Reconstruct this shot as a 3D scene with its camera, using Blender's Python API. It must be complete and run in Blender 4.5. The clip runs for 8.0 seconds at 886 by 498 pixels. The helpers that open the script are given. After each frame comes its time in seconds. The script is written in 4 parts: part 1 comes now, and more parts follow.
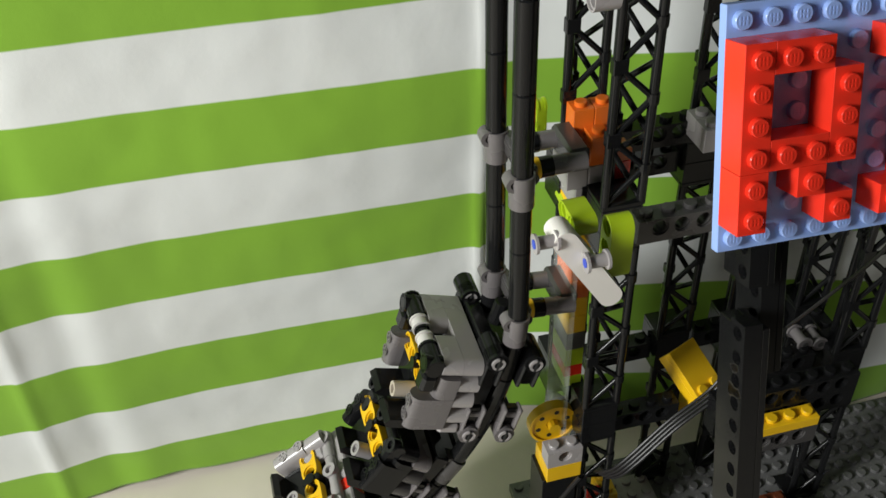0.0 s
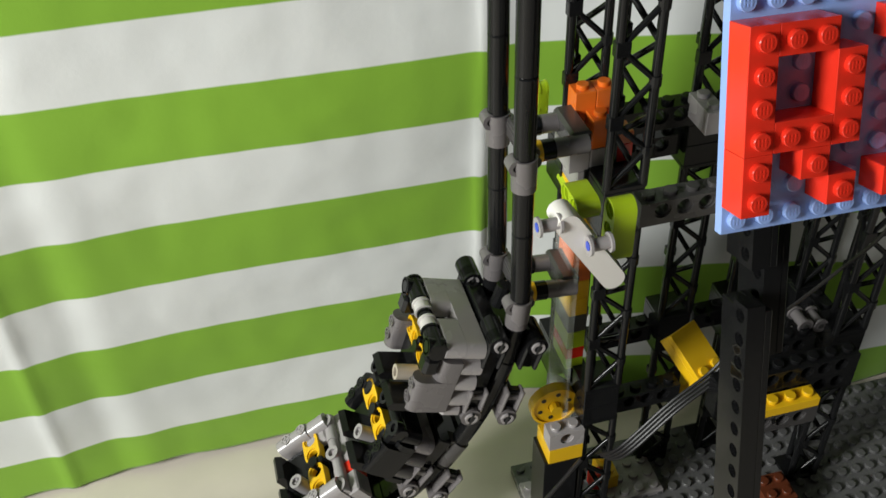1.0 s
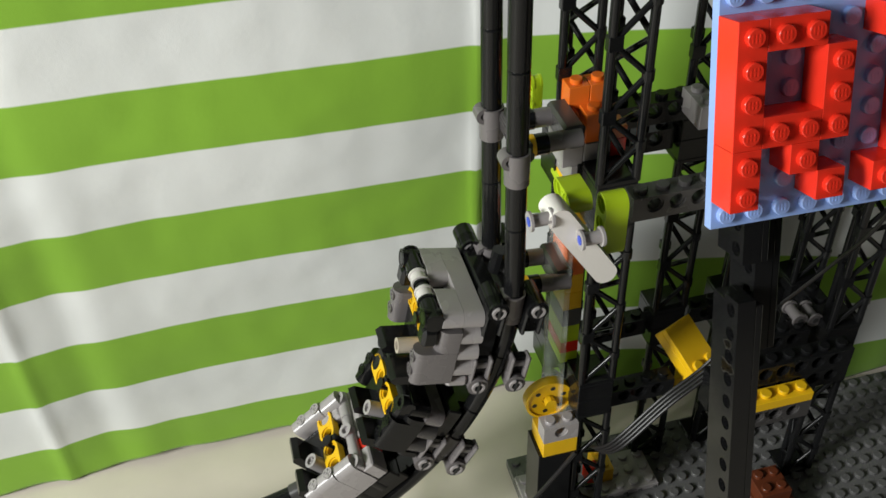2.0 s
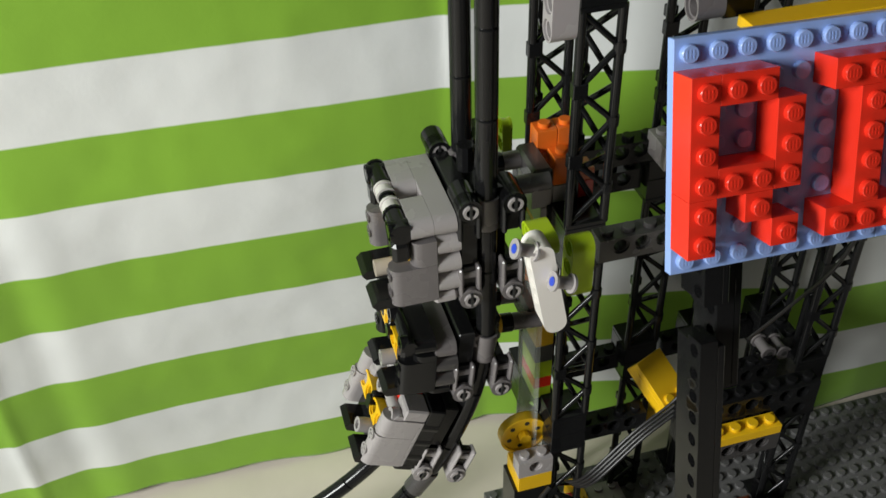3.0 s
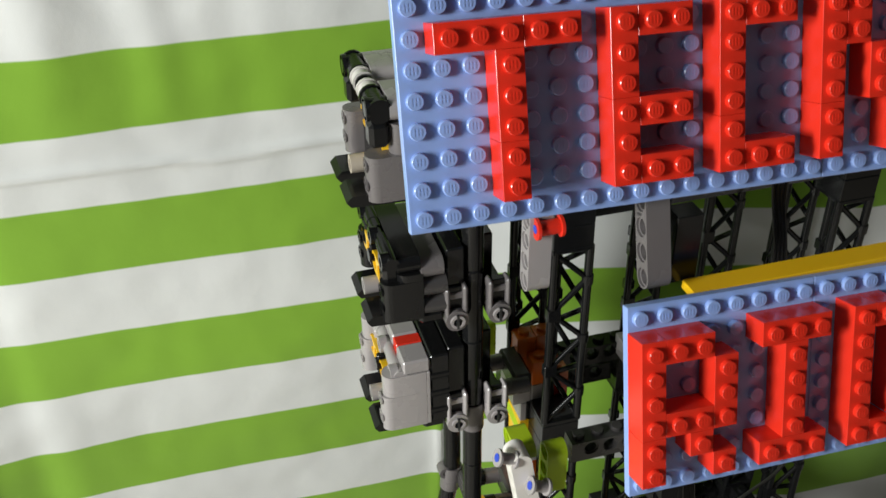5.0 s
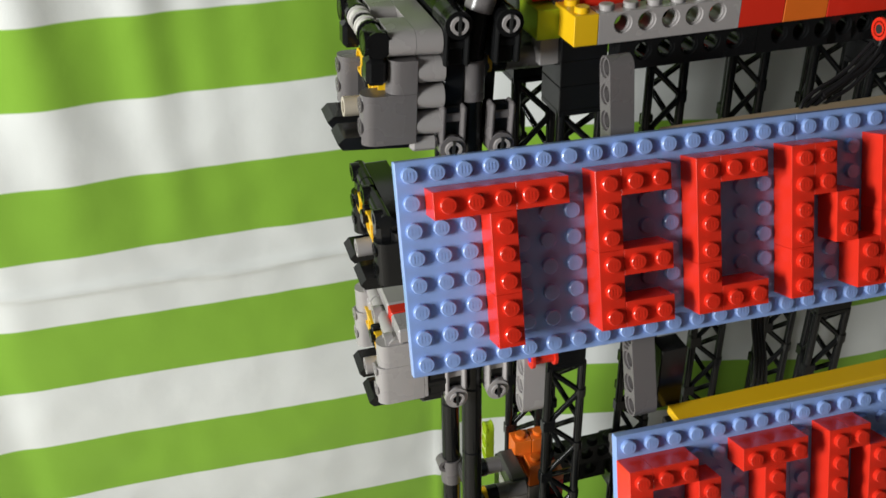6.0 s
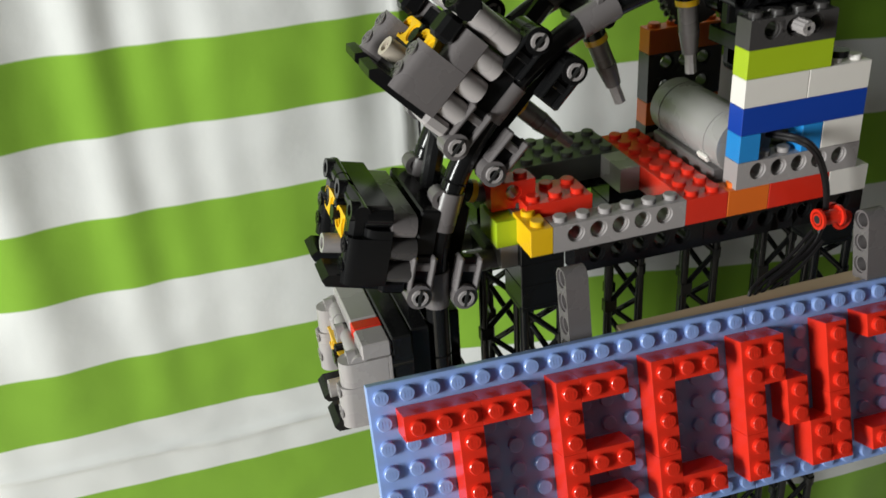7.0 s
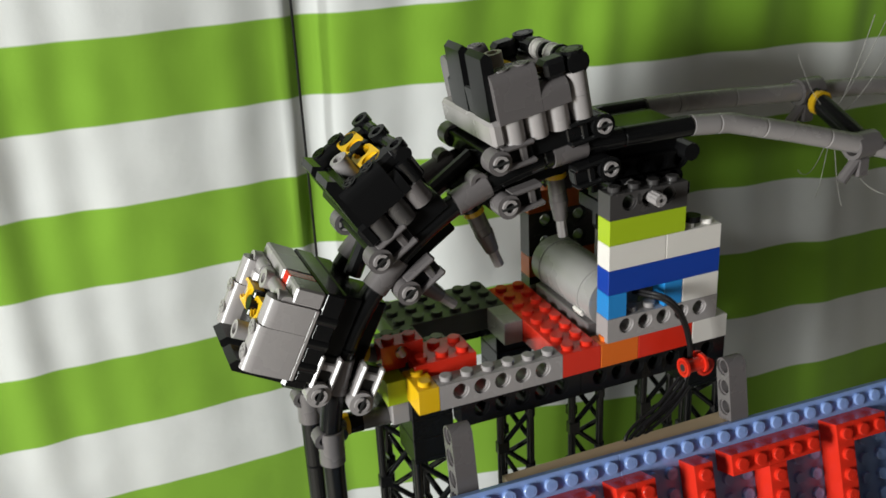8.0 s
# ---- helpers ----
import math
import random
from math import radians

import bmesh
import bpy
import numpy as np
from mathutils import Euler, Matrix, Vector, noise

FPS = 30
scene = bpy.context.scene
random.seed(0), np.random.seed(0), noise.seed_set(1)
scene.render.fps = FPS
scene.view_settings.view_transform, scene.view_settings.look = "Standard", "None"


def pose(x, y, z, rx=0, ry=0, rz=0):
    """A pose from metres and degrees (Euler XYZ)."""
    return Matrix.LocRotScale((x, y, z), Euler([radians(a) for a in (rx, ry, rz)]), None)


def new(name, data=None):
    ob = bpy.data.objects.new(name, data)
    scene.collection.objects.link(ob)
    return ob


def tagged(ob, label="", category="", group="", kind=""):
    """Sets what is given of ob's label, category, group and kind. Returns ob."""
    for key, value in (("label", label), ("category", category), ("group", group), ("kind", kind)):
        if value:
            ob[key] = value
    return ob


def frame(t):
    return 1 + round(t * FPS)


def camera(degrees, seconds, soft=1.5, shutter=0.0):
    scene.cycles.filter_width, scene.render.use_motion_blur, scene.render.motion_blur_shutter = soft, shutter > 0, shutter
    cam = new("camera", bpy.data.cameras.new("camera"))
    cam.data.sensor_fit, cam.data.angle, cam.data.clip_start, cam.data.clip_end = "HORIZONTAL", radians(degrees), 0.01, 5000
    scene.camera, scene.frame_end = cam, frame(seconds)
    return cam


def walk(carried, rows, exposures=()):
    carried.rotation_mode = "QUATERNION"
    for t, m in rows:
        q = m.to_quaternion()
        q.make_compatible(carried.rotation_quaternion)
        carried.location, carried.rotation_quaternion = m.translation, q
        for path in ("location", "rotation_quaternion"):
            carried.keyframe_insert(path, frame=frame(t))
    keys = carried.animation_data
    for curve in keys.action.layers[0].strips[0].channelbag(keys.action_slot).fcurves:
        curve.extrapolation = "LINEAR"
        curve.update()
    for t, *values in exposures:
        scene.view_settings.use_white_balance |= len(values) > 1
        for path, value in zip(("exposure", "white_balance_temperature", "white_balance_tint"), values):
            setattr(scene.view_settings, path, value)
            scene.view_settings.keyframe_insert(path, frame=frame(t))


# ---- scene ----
# ---------------------------------------------------------------- camera
cam = camera(49.3, 8.0, soft=1.5, shutter=0.2)
PATH = [
    (0, -0.1139, -0.1727, 0.4239, 51.03, 1.68, -14.53),
    (0.5, -0.1143, -0.1710, 0.4243, 50.77, 1.65, -14.80),
    (1, -0.1157, -0.1727, 0.4242, 50.06, 1.78, -14.80),
    (1.2, -0.1144, -0.1743, 0.4203, 49.48, 1.66, -14.53),
    (2.3, -0.1118, -0.1737, 0.4258, 49.93, 1.91, -14.83),
    (2.5, -0.1105, -0.1771, 0.4250, 50.28, 1.90, -15.29),
    (3, -0.1083, -0.1760, 0.4341, 50.98, 1.56, -15.65),
    (3.5, -0.1110, -0.1799, 0.4484, 52.66, 1.56, -15.96),
    (4, -0.1148, -0.1835, 0.4646, 54.27, 1.36, -15.79),
    (4.5, -0.1121, -0.1883, 0.4787, 55.38, 1.10, -15.94),
    (4.7, -0.1106, -0.1880, 0.4853, 55.81, 0.98, -15.87),
    (5.8, -0.1144, -0.1877, 0.5273, 58.48, 0.52, -16.22),
    (6, -0.1116, -0.1896, 0.5342, 58.80, 1.10, -16.23),
    (6.5, -0.1062, -0.1822, 0.5627, 60.03, 1.89, -17.06),
    (7, -0.0999, -0.1837, 0.5857, 61.76, 3.18, -17.90),
    (7.5, -0.0924, -0.1912, 0.6067, 63.83, 3.16, -19.48),
    (8, -0.0898, -0.1996, 0.6154, 67.28, 2.79, -22.40),
]
walk(cam, [(r[0], pose(*r[1:])) for r in PATH])

# ---------------------------------------------------------------- light
world = bpy.data.worlds.new("world")
world.use_nodes = True
scene.world = world
wn = world.node_tree.nodes
sky = wn.new("ShaderNodeTexSky")
sky.sky_type = "NISHITA"
sky.sun_disc = False
sky.sun_elevation = radians(38)
sky.sun_rotation = radians(250)
world.node_tree.links.new(sky.outputs["Color"], wn["Background"].inputs["Color"])
wn["Background"].inputs["Strength"].default_value = 0.03

WINDOW_EYE = (-1.12, -0.35, 0.65)
lamp_data = bpy.data.lights.new("window_light", "AREA")
lamp_data.shape = "RECTANGLE"
lamp_data.size, lamp_data.size_y = 0.28, 0.42
lamp_data.energy = 24.5
lamp_data.color = (0.97, 1.0, 0.965)
window_light = new("window_light", lamp_data)
window_light.matrix_world = pose(*WINDOW_EYE, 90, 0, -90)
scene.view_settings.exposure = 0.0

# ---------------------------------------------------------------- materials
def nodes_of(name):
    m = bpy.data.materials.new(name)
    m.use_nodes = True
    return m, m.node_tree.nodes, m.node_tree.links


def plastic(name, color, rough=0.28, wear=0.06, grain=900, ripple=0.12, ior=1.5):
    """Moulded toy plastic: slight colour drift from piece to piece, faint scuffs, a fine moulding ripple."""
    m, n, l = nodes_of(name)
    b = n["Principled BSDF"]
    tc = n.new("ShaderNodeTexCoord")
    info = n.new("ShaderNodeObjectInfo")
    big = n.new("ShaderNodeTexNoise")
    big.inputs["Scale"].default_value, big.inputs["Detail"].default_value = 60, 4
    fine = n.new("ShaderNodeTexNoise")
    fine.inputs["Scale"].default_value, fine.inputs["Detail"].default_value = grain, 3
    for t in (big, fine):
        l.new(tc.outputs["Object"], t.inputs["Vector"])
    add = n.new("ShaderNodeMath")
    add.operation = "MULTIPLY_ADD"
    l.new(info.outputs["Random"], add.inputs[0])
    add.inputs[1].default_value = 0.5
    l.new(big.outputs["Fac"], add.inputs[2])
    ramp = n.new("ShaderNodeMapRange")
    ramp.inputs["From Min"].default_value, ramp.inputs["From Max"].default_value = 0.3, 1.2
    ramp.inputs["To Min"].default_value, ramp.inputs["To Max"].default_value = 1 - wear, 1 + wear
    l.new(add.outputs[0], ramp.inputs["Value"])
    hsv = n.new("ShaderNodeHueSaturation")
    hsv.inputs["Color"].default_value = (*color, 1)
    l.new(ramp.outputs[0], hsv.inputs["Value"])
    l.new(hsv.outputs["Color"], b.inputs["Base Color"])
    rr = n.new("ShaderNodeMapRange")
    rr.inputs["To Min"].default_value, rr.inputs["To Max"].default_value = rough - 0.07, rough + 0.12
    l.new(big.outputs["Fac"], rr.inputs["Value"])
    l.new(rr.outputs[0], b.inputs["Roughness"])
    bump = n.new("ShaderNodeBump")
    bump.inputs["Strength"].default_value, bump.inputs["Distance"].default_value = ripple, 0.0002
    l.new(fine.outputs["Fac"], bump.inputs["Height"])
    l.new(bump.outputs[0], b.inputs["Normal"])
    b.inputs["IOR"].default_value = ior
    return m


BLACK = plastic("black_plastic", (0.008, 0.008, 0.0085), 0.15, 0.1, 900, 0.05, 1.34)
BLACK_SATIN = plastic("black_tube_plastic", (0.008, 0.008, 0.0085), 0.15, 0.1, 900, 0.04, 1.34)
DARK_GREY = plastic("dark_grey_plastic", (0.055, 0.051, 0.051), 0.24)
MID_GREY = plastic("grey_plastic", (0.135, 0.122, 0.124), 0.24)
LIGHT_GREY = plastic("light_grey_plastic", (0.33, 0.305, 0.305), 0.24)
WHITE = plastic("white_plastic", (0.78, 0.74, 0.70), 0.3, 0.03)
RED = plastic("red_plastic", (0.70, 0.030, 0.014), 0.19)
ORANGE = plastic("orange_plastic", (0.75, 0.15, 0.015), 0.28)
YELLOW = plastic("yellow_plastic", (0.78, 0.46, 0.010), 0.28)
LIME = plastic("lime_plastic", (0.38, 0.52, 0.015), 0.28)
BLUE = plastic("blue_plastic", (0.008, 0.050, 0.36), 0.27)
AZURE = plastic("azure_plastic", (0.02, 0.24, 0.62), 0.27)
PALE_BLUE = plastic("pale_blue_plastic", (0.26, 0.38, 0.72), 0.2)
PALE_GREY = plastic("pale_grey_plastic", (0.56, 0.53, 0.51), 0.24)
PEG = plastic("pale_peg_plastic", (0.45, 0.39, 0.32), 0.3)
TAN = plastic("tan_plastic", (0.52, 0.40, 0.26), 0.33)
DARK_GREEN = plastic("dark_green_plastic", (0.01, 0.15, 0.06), 0.3)
BROWN = plastic("red_brown_plastic", (0.12, 0.030, 0.012), 0.3)
BASE_GREY = plastic("base_grey_plastic", (0.11, 0.108, 0.108), 0.24)
OLIVE = plastic("dark_stone_plastic", (0.06, 0.062, 0.055), 0.33)
PIN_BLUE = plastic("pin_blue_plastic", (0.02, 0.06, 0.5), 0.3)
MOTOR = plastic("motor_grey_plastic", (0.33, 0.315, 0.31), 0.26)
CABLE = plastic("black_cable_rubber", (0.010, 0.009, 0.010), 0.3, 0.06, 900, 0.05, 1.38)
HOLE = plastic("dark_hole_plastic", (0.02, 0.02, 0.02), 0.5)


def clear_plastic():
    m, n, l = nodes_of("clear_plastic")
    b = n["Principled BSDF"]
    b.inputs["Base Color"].default_value = (0.75, 0.8, 0.78, 1)
    b.inputs["Roughness"].default_value = 0.12
    tc = n.new("ShaderNodeTexCoord")
    dust = n.new("ShaderNodeTexNoise")
    dust.inputs["Scale"].default_value, dust.inputs["Detail"].default_value = 90, 6
    l.new(tc.outputs["Object"], dust.inputs["Vector"])
    mr = n.new("ShaderNodeMapRange")
    mr.inputs["To Min"].default_value, mr.inputs["To Max"].default_value = 0.06, 0.26
    l.new(dust.outputs["Fac"], mr.inputs["Value"])
    l.new(mr.outputs[0], b.inputs["Alpha"])
    return m


CLEAR = clear_plastic()


def cloth_material():
    """Green and white striped cotton, a woven grain and slightly ragged stripe edges."""
    m, n, l = nodes_of("striped_cotton")
    b = n["Principled BSDF"]
    tc = n.new("ShaderNodeTexCoord")
    sep = n.new("ShaderNodeSeparateXYZ")
    l.new(tc.outputs["UV"], sep.inputs[0])
    wob = n.new("ShaderNodeTexNoise")
    wob.inputs["Scale"].default_value, wob.inputs["Detail"].default_value = 30, 6
    l.new(tc.outputs["Object"], wob.inputs["Vector"])
    off = n.new("ShaderNodeMath")
    off.operation = "MULTIPLY_ADD"
    l.new(wob.outputs["Fac"], off.inputs[0])
    off.inputs[1].default_value = 0.03
    l.new(sep.outputs["Y"], off.inputs[2])
    half = n.new("ShaderNodeMath")
    half.operation = "MULTIPLY"
    l.new(off.outputs[0], half.inputs[0])
    half.inputs[1].default_value = 0.5
    fr = n.new("ShaderNodeMath")
    fr.operation = "FRACT"
    l.new(half.outputs[0], fr.inputs[0])
    pp = n.new("ShaderNodeMath")
    pp.operation = "PINGPONG"
    sh = n.new("ShaderNodeMath")
    sh.operation = "ADD"
    l.new(fr.outputs[0], sh.inputs[0])
    sh.inputs[1].default_value = 0.25
    l.new(sh.outputs[0], pp.inputs[0])
    pp.inputs[1].default_value = 0.5
    edge = n.new("ShaderNodeMapRange")
    edge.interpolation_type = "SMOOTHSTEP"
    edge.inputs["From Min"].default_value, edge.inputs["From Max"].default_value = 0.242, 0.258
    l.new(pp.outputs[0], edge.inputs["Value"])
    stain = n.new("ShaderNodeTexNoise")
    stain.inputs["Scale"].default_value, stain.inputs["Detail"].default_value = 11, 5
    l.new(tc.outputs["Object"], stain.inputs["Vector"])
    mix = n.new("ShaderNodeMix")
    mix.data_type = "RGBA"
    l.new(edge.outputs[0], mix.inputs["Factor"])
    mix.inputs["A"].default_value = (0.70, 0.71, 0.70, 1)
    mix.inputs["B"].default_value = (0.205, 0.40, 0.022, 1)
    val = n.new("ShaderNodeMapRange")
    val.inputs["From Min"].default_value, val.inputs["From Max"].default_value = 0.3, 0.7
    val.inputs["To Min"].default_value, val.inputs["To Max"].default_value = 0.93, 1.05
    l.new(stain.outputs["Fac"], val.inputs["Value"])
    hsv = n.new("ShaderNodeHueSaturation")
    l.new(mix.outputs["Result"], hsv.inputs["Color"])
    l.new(val.outputs[0], hsv.inputs["Value"])
    l.new(hsv.outputs["Color"], b.inputs["Base Color"])
    b.inputs["Roughness"].default_value = 0.85
    b.inputs["Sheen Weight"].default_value = 0.15
    weave = n.new("ShaderNodeTexNoise")
    weave.inputs["Scale"].default_value, weave.inputs["Detail"].default_value = 2200, 2
    l.new(tc.outputs["Object"], weave.inputs["Vector"])
    crumple = n.new("ShaderNodeTexNoise")
    crumple.inputs["Scale"].default_value, crumple.inputs["Detail"].default_value = 28, 5
    l.new(tc.outputs["Object"], crumple.inputs["Vector"])
    hsum = n.new("ShaderNodeMath")
    hsum.operation = "MULTIPLY_ADD"
    l.new(weave.outputs["Fac"], hsum.inputs[0])
    hsum.inputs[1].default_value = 0.05
    l.new(crumple.outputs["Fac"], hsum.inputs[2])
    bump = n.new("ShaderNodeBump")
    bump.inputs["Strength"].default_value, bump.inputs["Distance"].default_value = 0.2, 0.004
    l.new(hsum.outputs[0], bump.inputs["Height"])
    l.new(bump.outputs[0], b.inputs["Normal"])
    return m


def plain(name, color, rough=0.7, scale=25, depth=0.12):
    m, n, l = nodes_of(name)
    b = n["Principled BSDF"]
    tc = n.new("ShaderNodeTexCoord")
    a = n.new("ShaderNodeTexNoise")
    a.inputs["Scale"].default_value, a.inputs["Detail"].default_value = scale, 8
    l.new(tc.outputs["Object"], a.inputs["Vector"])
    mr = n.new("ShaderNodeMapRange")
    mr.inputs["From Min"].default_value, mr.inputs["From Max"].default_value = 0.3, 0.7
    mr.inputs["To Min"].default_value, mr.inputs["To Max"].default_value = 1 - depth, 1 + depth * 0.5
    l.new(a.outputs["Fac"], mr.inputs["Value"])
    hsv = n.new("ShaderNodeHueSaturation")
    hsv.inputs["Color"].default_value = (*color, 1)
    l.new(mr.outputs[0], hsv.inputs["Value"])
    l.new(hsv.outputs["Color"], b.inputs["Base Color"])
    b.inputs["Roughness"].default_value = rough
    bump = n.new("ShaderNodeBump")
    bump.inputs["Strength"].default_value, bump.inputs["Distance"].default_value = 0.2, 0.001
    l.new(a.outputs["Fac"], bump.inputs["Height"])
    l.new(bump.outputs[0], b.inputs["Normal"])
    return m


WEB = plain("cobweb_dust", (0.34, 0.32, 0.30), 0.9, 200, 0.3)
CLOTH = cloth_material()
TABLE = plain("cream_tabletop", (0.74, 0.66, 0.57), 0.5, 18, 0.1)
# unseen walls, coloured far darker than real paint to hold down bounced fill light
PLASTER = plain("low_bounce_wall_paint", (0.13, 0.12, 0.11), 0.9, 6, 0.06)
WOOD = plain("wooden_floor", (0.14, 0.09, 0.055), 0.6, 9, 0.25)
# ceiling out of view, its grey lowered so less light bounces back
CEILING = plain("ceiling_paint", (0.22, 0.21, 0.20), 0.9, 6, 0.05)
GLASS = clear_plastic()

# ---------------------------------------------------------------- mesh helpers (work in millimetres)
TABLE_Z = 262.0     # the table lies this far below the tower's origin


def spot(x, y, z, rx=0, ry=0, rz=0):
    """A pose in the tower's millimetres."""
    return pose(x / 1000, y / 1000, (z + TABLE_Z) / 1000, rx, ry, rz)


def box(bm, x0, x1, y0, y1, z0, z1, bevel=0.25):
    m = Matrix.Translation(((x0 + x1) / 2, (y0 + y1) / 2, (z0 + z1) / 2)) @ Matrix.Diagonal((x1 - x0, y1 - y0, z1 - z0, 1))
    made = bmesh.ops.create_cube(bm, size=1, matrix=m)["verts"]
    if bevel:
        edges = list({e for v in made for e in v.link_edges})
        bmesh.ops.bevel(bm, geom=edges, offset=bevel, segments=1, affect="EDGES")


AXIS = {"x": pose(0, 0, 0, 0, 90, 0), "y": pose(0, 0, 0, -90, 0, 0), "z": Matrix()}


def rod(bm, a, b, r, n=10, r2=None, caps=True):
    """A round bar from a to b."""
    a, b = Vector(a), Vector(b)
    d = b - a
    m = Matrix.Translation((a + b) / 2) @ d.to_track_quat("Z", "Y").to_matrix().to_4x4()
    bmesh.ops.create_cone(bm, cap_ends=caps, segments=n, radius1=r, radius2=r if r2 is None else r2, depth=d.length, matrix=m)


def ring(bm, centre, axis, r_out, r_in, depth, n=14):
    """A short pipe, centred."""
    m = Matrix.Translation(centre) @ AXIS[axis]
    loops = []
    for r, z in ((r_out, -depth / 2), (r_out, depth / 2), (r_in, depth / 2), (r_in, -depth / 2)):
        loops.append([bm.verts.new(m @ Vector((r * math.cos(2 * math.pi * k / n), r * math.sin(2 * math.pi * k / n), z))) for k in range(n)])
    for a, b in zip(loops, loops[1:] + loops[:1]):
        for k in range(n):
            bm.faces.new((a[k], a[(k + 1) % n], b[(k + 1) % n], b[k]))


def stud(bm, x, y, z, axis="z", n=12, r=2.4, h=1.7):
    d = {"z": Vector((0, 0, h)), "y": Vector((0, -h, 0)), "x": Vector((h, 0, 0))}[axis]
    a = Vector((x, y, z))
    rod(bm, a - d * 0.1, a + d * 0.85, r, n, caps=False)
    rod(bm, a + d * 0.85, a + d, r, n, r * 0.9)


def sweep(bm, pts, r, n=10, radii=None):
    """A tube along points."""
    pts = [Vector(p) for p in pts]
    radii = radii or [r] * len(pts)
    up = Vector((0, 1, 0))
    loops = []
    for i, p in enumerate(pts):
        d = (pts[min(i + 1, len(pts) - 1)] - pts[max(i - 1, 0)]).normalized()
        side = d.cross(up)
        if side.length < 1e-3:
            side = d.cross(Vector((1, 0, 0)))
        side.normalize()
        over = side.cross(d)
        loops.append([bm.verts.new(p + radii[i] * (math.cos(2 * math.pi * k / n) * side + math.sin(2 * math.pi * k / n) * over)) for k in range(n)])
    for a, b in zip(loops, loops[1:]):
        for k in range(n):
            bm.faces.new((a[k], a[(k + 1) % n], b[(k + 1) % n], b[k]))
    bm.faces.new(loops[0][::-1])
    bm.faces.new(loops[-1])


def holed(bm, cells, depth, hole_r=2.45, counter=3.1, n=16):
    """A bar of cells along x, each (x0, x1, z0, z1, hole_x, hole_z, round_left, round_right), with real holes through it from
    y = 0 to y = depth. Each hole has the shallow wider rim of a technic hole."""
    for x0, x1, z0, z1, hx, hz, rl, rr in cells:
        outer, inner, rim = [], [], []
        h = (z1 - z0) / 2
        for k in range(n):
            a = 2 * math.pi * k / n
            c, s = math.cos(a), math.sin(a)
            inner.append((hx + hole_r * c, hz + hole_r * s))
            rim.append((hx + counter * c, hz + counter * s))
            if (c > 1e-6 and rr) or (c < -1e-6 and rl):
                outer.append((hx + h * c, hz + h * s))
            elif k % (n // 4) == n // 8:
                outer.append((x1 if c > 0 else x0, z1 if s > 0 else z0))
            else:
                f = min(((x1 - hx) if c > 0 else (hx - x0)) / max(abs(c), 1e-6), ((z1 - hz) if s > 0 else (hz - z0)) / max(abs(s), 1e-6))
                outer.append((hx + f * c, hz + f * s))
        levels = ((outer, 0), (rim, 0), (rim, 0.8), (inner, 0.8), (inner, depth - 0.8), (rim, depth - 0.8), (rim, depth), (outer, depth))
        rows = [[bm.verts.new((q[0], y, q[1])) for q in p] for p, y in levels]
        for a, b in zip(rows, rows[1:] + rows[:1]):
            for k in range(n):
                bm.faces.new((a[k], a[(k + 1) % n], b[(k + 1) % n], b[k]))


def liftarm(bm, count, width=7.4, depth=7.8):
    """A straight studless beam along x from hole 0, centred in z, y from 0 to depth."""
    w = width / 2
    holed(bm, [(8 * i - 4, 8 * i + 4, -w, w, 8 * i, 0, i == 0, i == count - 1) for i in range(count)], depth)


def place(bm, m):
    bmesh.ops.transform(bm, matrix=m, verts=bm.verts)


def smooth(me, angle=0.6):
    for p in me.polygons:
        p.use_smooth = True
    me.set_sharp_from_angle(angle=angle)


def mesh_of(name, bm, material, keep_metres=False):
    if not keep_metres:
        bmesh.ops.scale(bm, vec=(0.001, 0.001, 0.001), verts=bm.verts)
    bmesh.ops.remove_doubles(bm, verts=bm.verts, dist=2e-6)
    bmesh.ops.recalc_face_normals(bm, faces=bm.faces)
    me = bpy.data.meshes.new(name)
    bm.to_mesh(me)
    bm.free()
    me.materials.append(material)
    smooth(me)
    return me


def part(name, bm, material, parent=None, label="", m=None):
    """Links a bmesh (in millimetres) as one mesh object under a thing or a part."""
    ob = new(name, mesh_of(name, bm, material))
    if parent is not None:
        ob.parent = parent
    if m is not None:
        ob.matrix_basis = m
    return tagged(ob, label=label)


def thing(name, m, label, category, group="", kind=""):
    ob = new(name)
    ob.matrix_basis = m
    return tagged(ob, label, category, group, kind)


def mm(x, y, z, rx=0, ry=0, rz=0):
    return pose(x / 1000, y / 1000, z / 1000, rx, ry, rz)


def brick(w, d, h=9.6, studs=True, axis="z"):
    """A brick or plate with its lower front left corner at 0: w along x, d along y, in studs."""
    bm = bmesh.new()
    box(bm, 0.06, w * 8 - 0.06, 0.06, d * 8 - 0.06, 0.04, h - 0.04, 0.2)
    if studs:
        for i in range(w):
            for j in range(d):
                stud(bm, i * 8 + 4, j * 8 + 4, h)
    return bm


def holed_brick(w, h=9.6):
    """A one-wide brick with round holes under the joints of its studs."""
    bm = bmesh.new()
    cells = [(8 * i + (4 if i else 0.05), 8 * i + 12 if i < w - 2 else 8 * w - 0.05, 0.05, h, 8 * i + 8, 5.8, False, False) for i in range(w - 1)]
    holed(bm, cells, 7.9)
    for i in range(w):
        stud(bm, 8 * i + 4, 4, h)
    return bm

# ---------------------------------------------------------------- room
def slab(name, x0, x1, y0, y1, z0, z1, material, label, category):
    bm = bmesh.new()
    box(bm, x0 * 1000, x1 * 1000, y0 * 1000, y1 * 1000, z0 * 1000, z1 * 1000, 0)
    ob = part(name, bm, material, None, label)
    return tagged(ob, label, category, kind="structure")


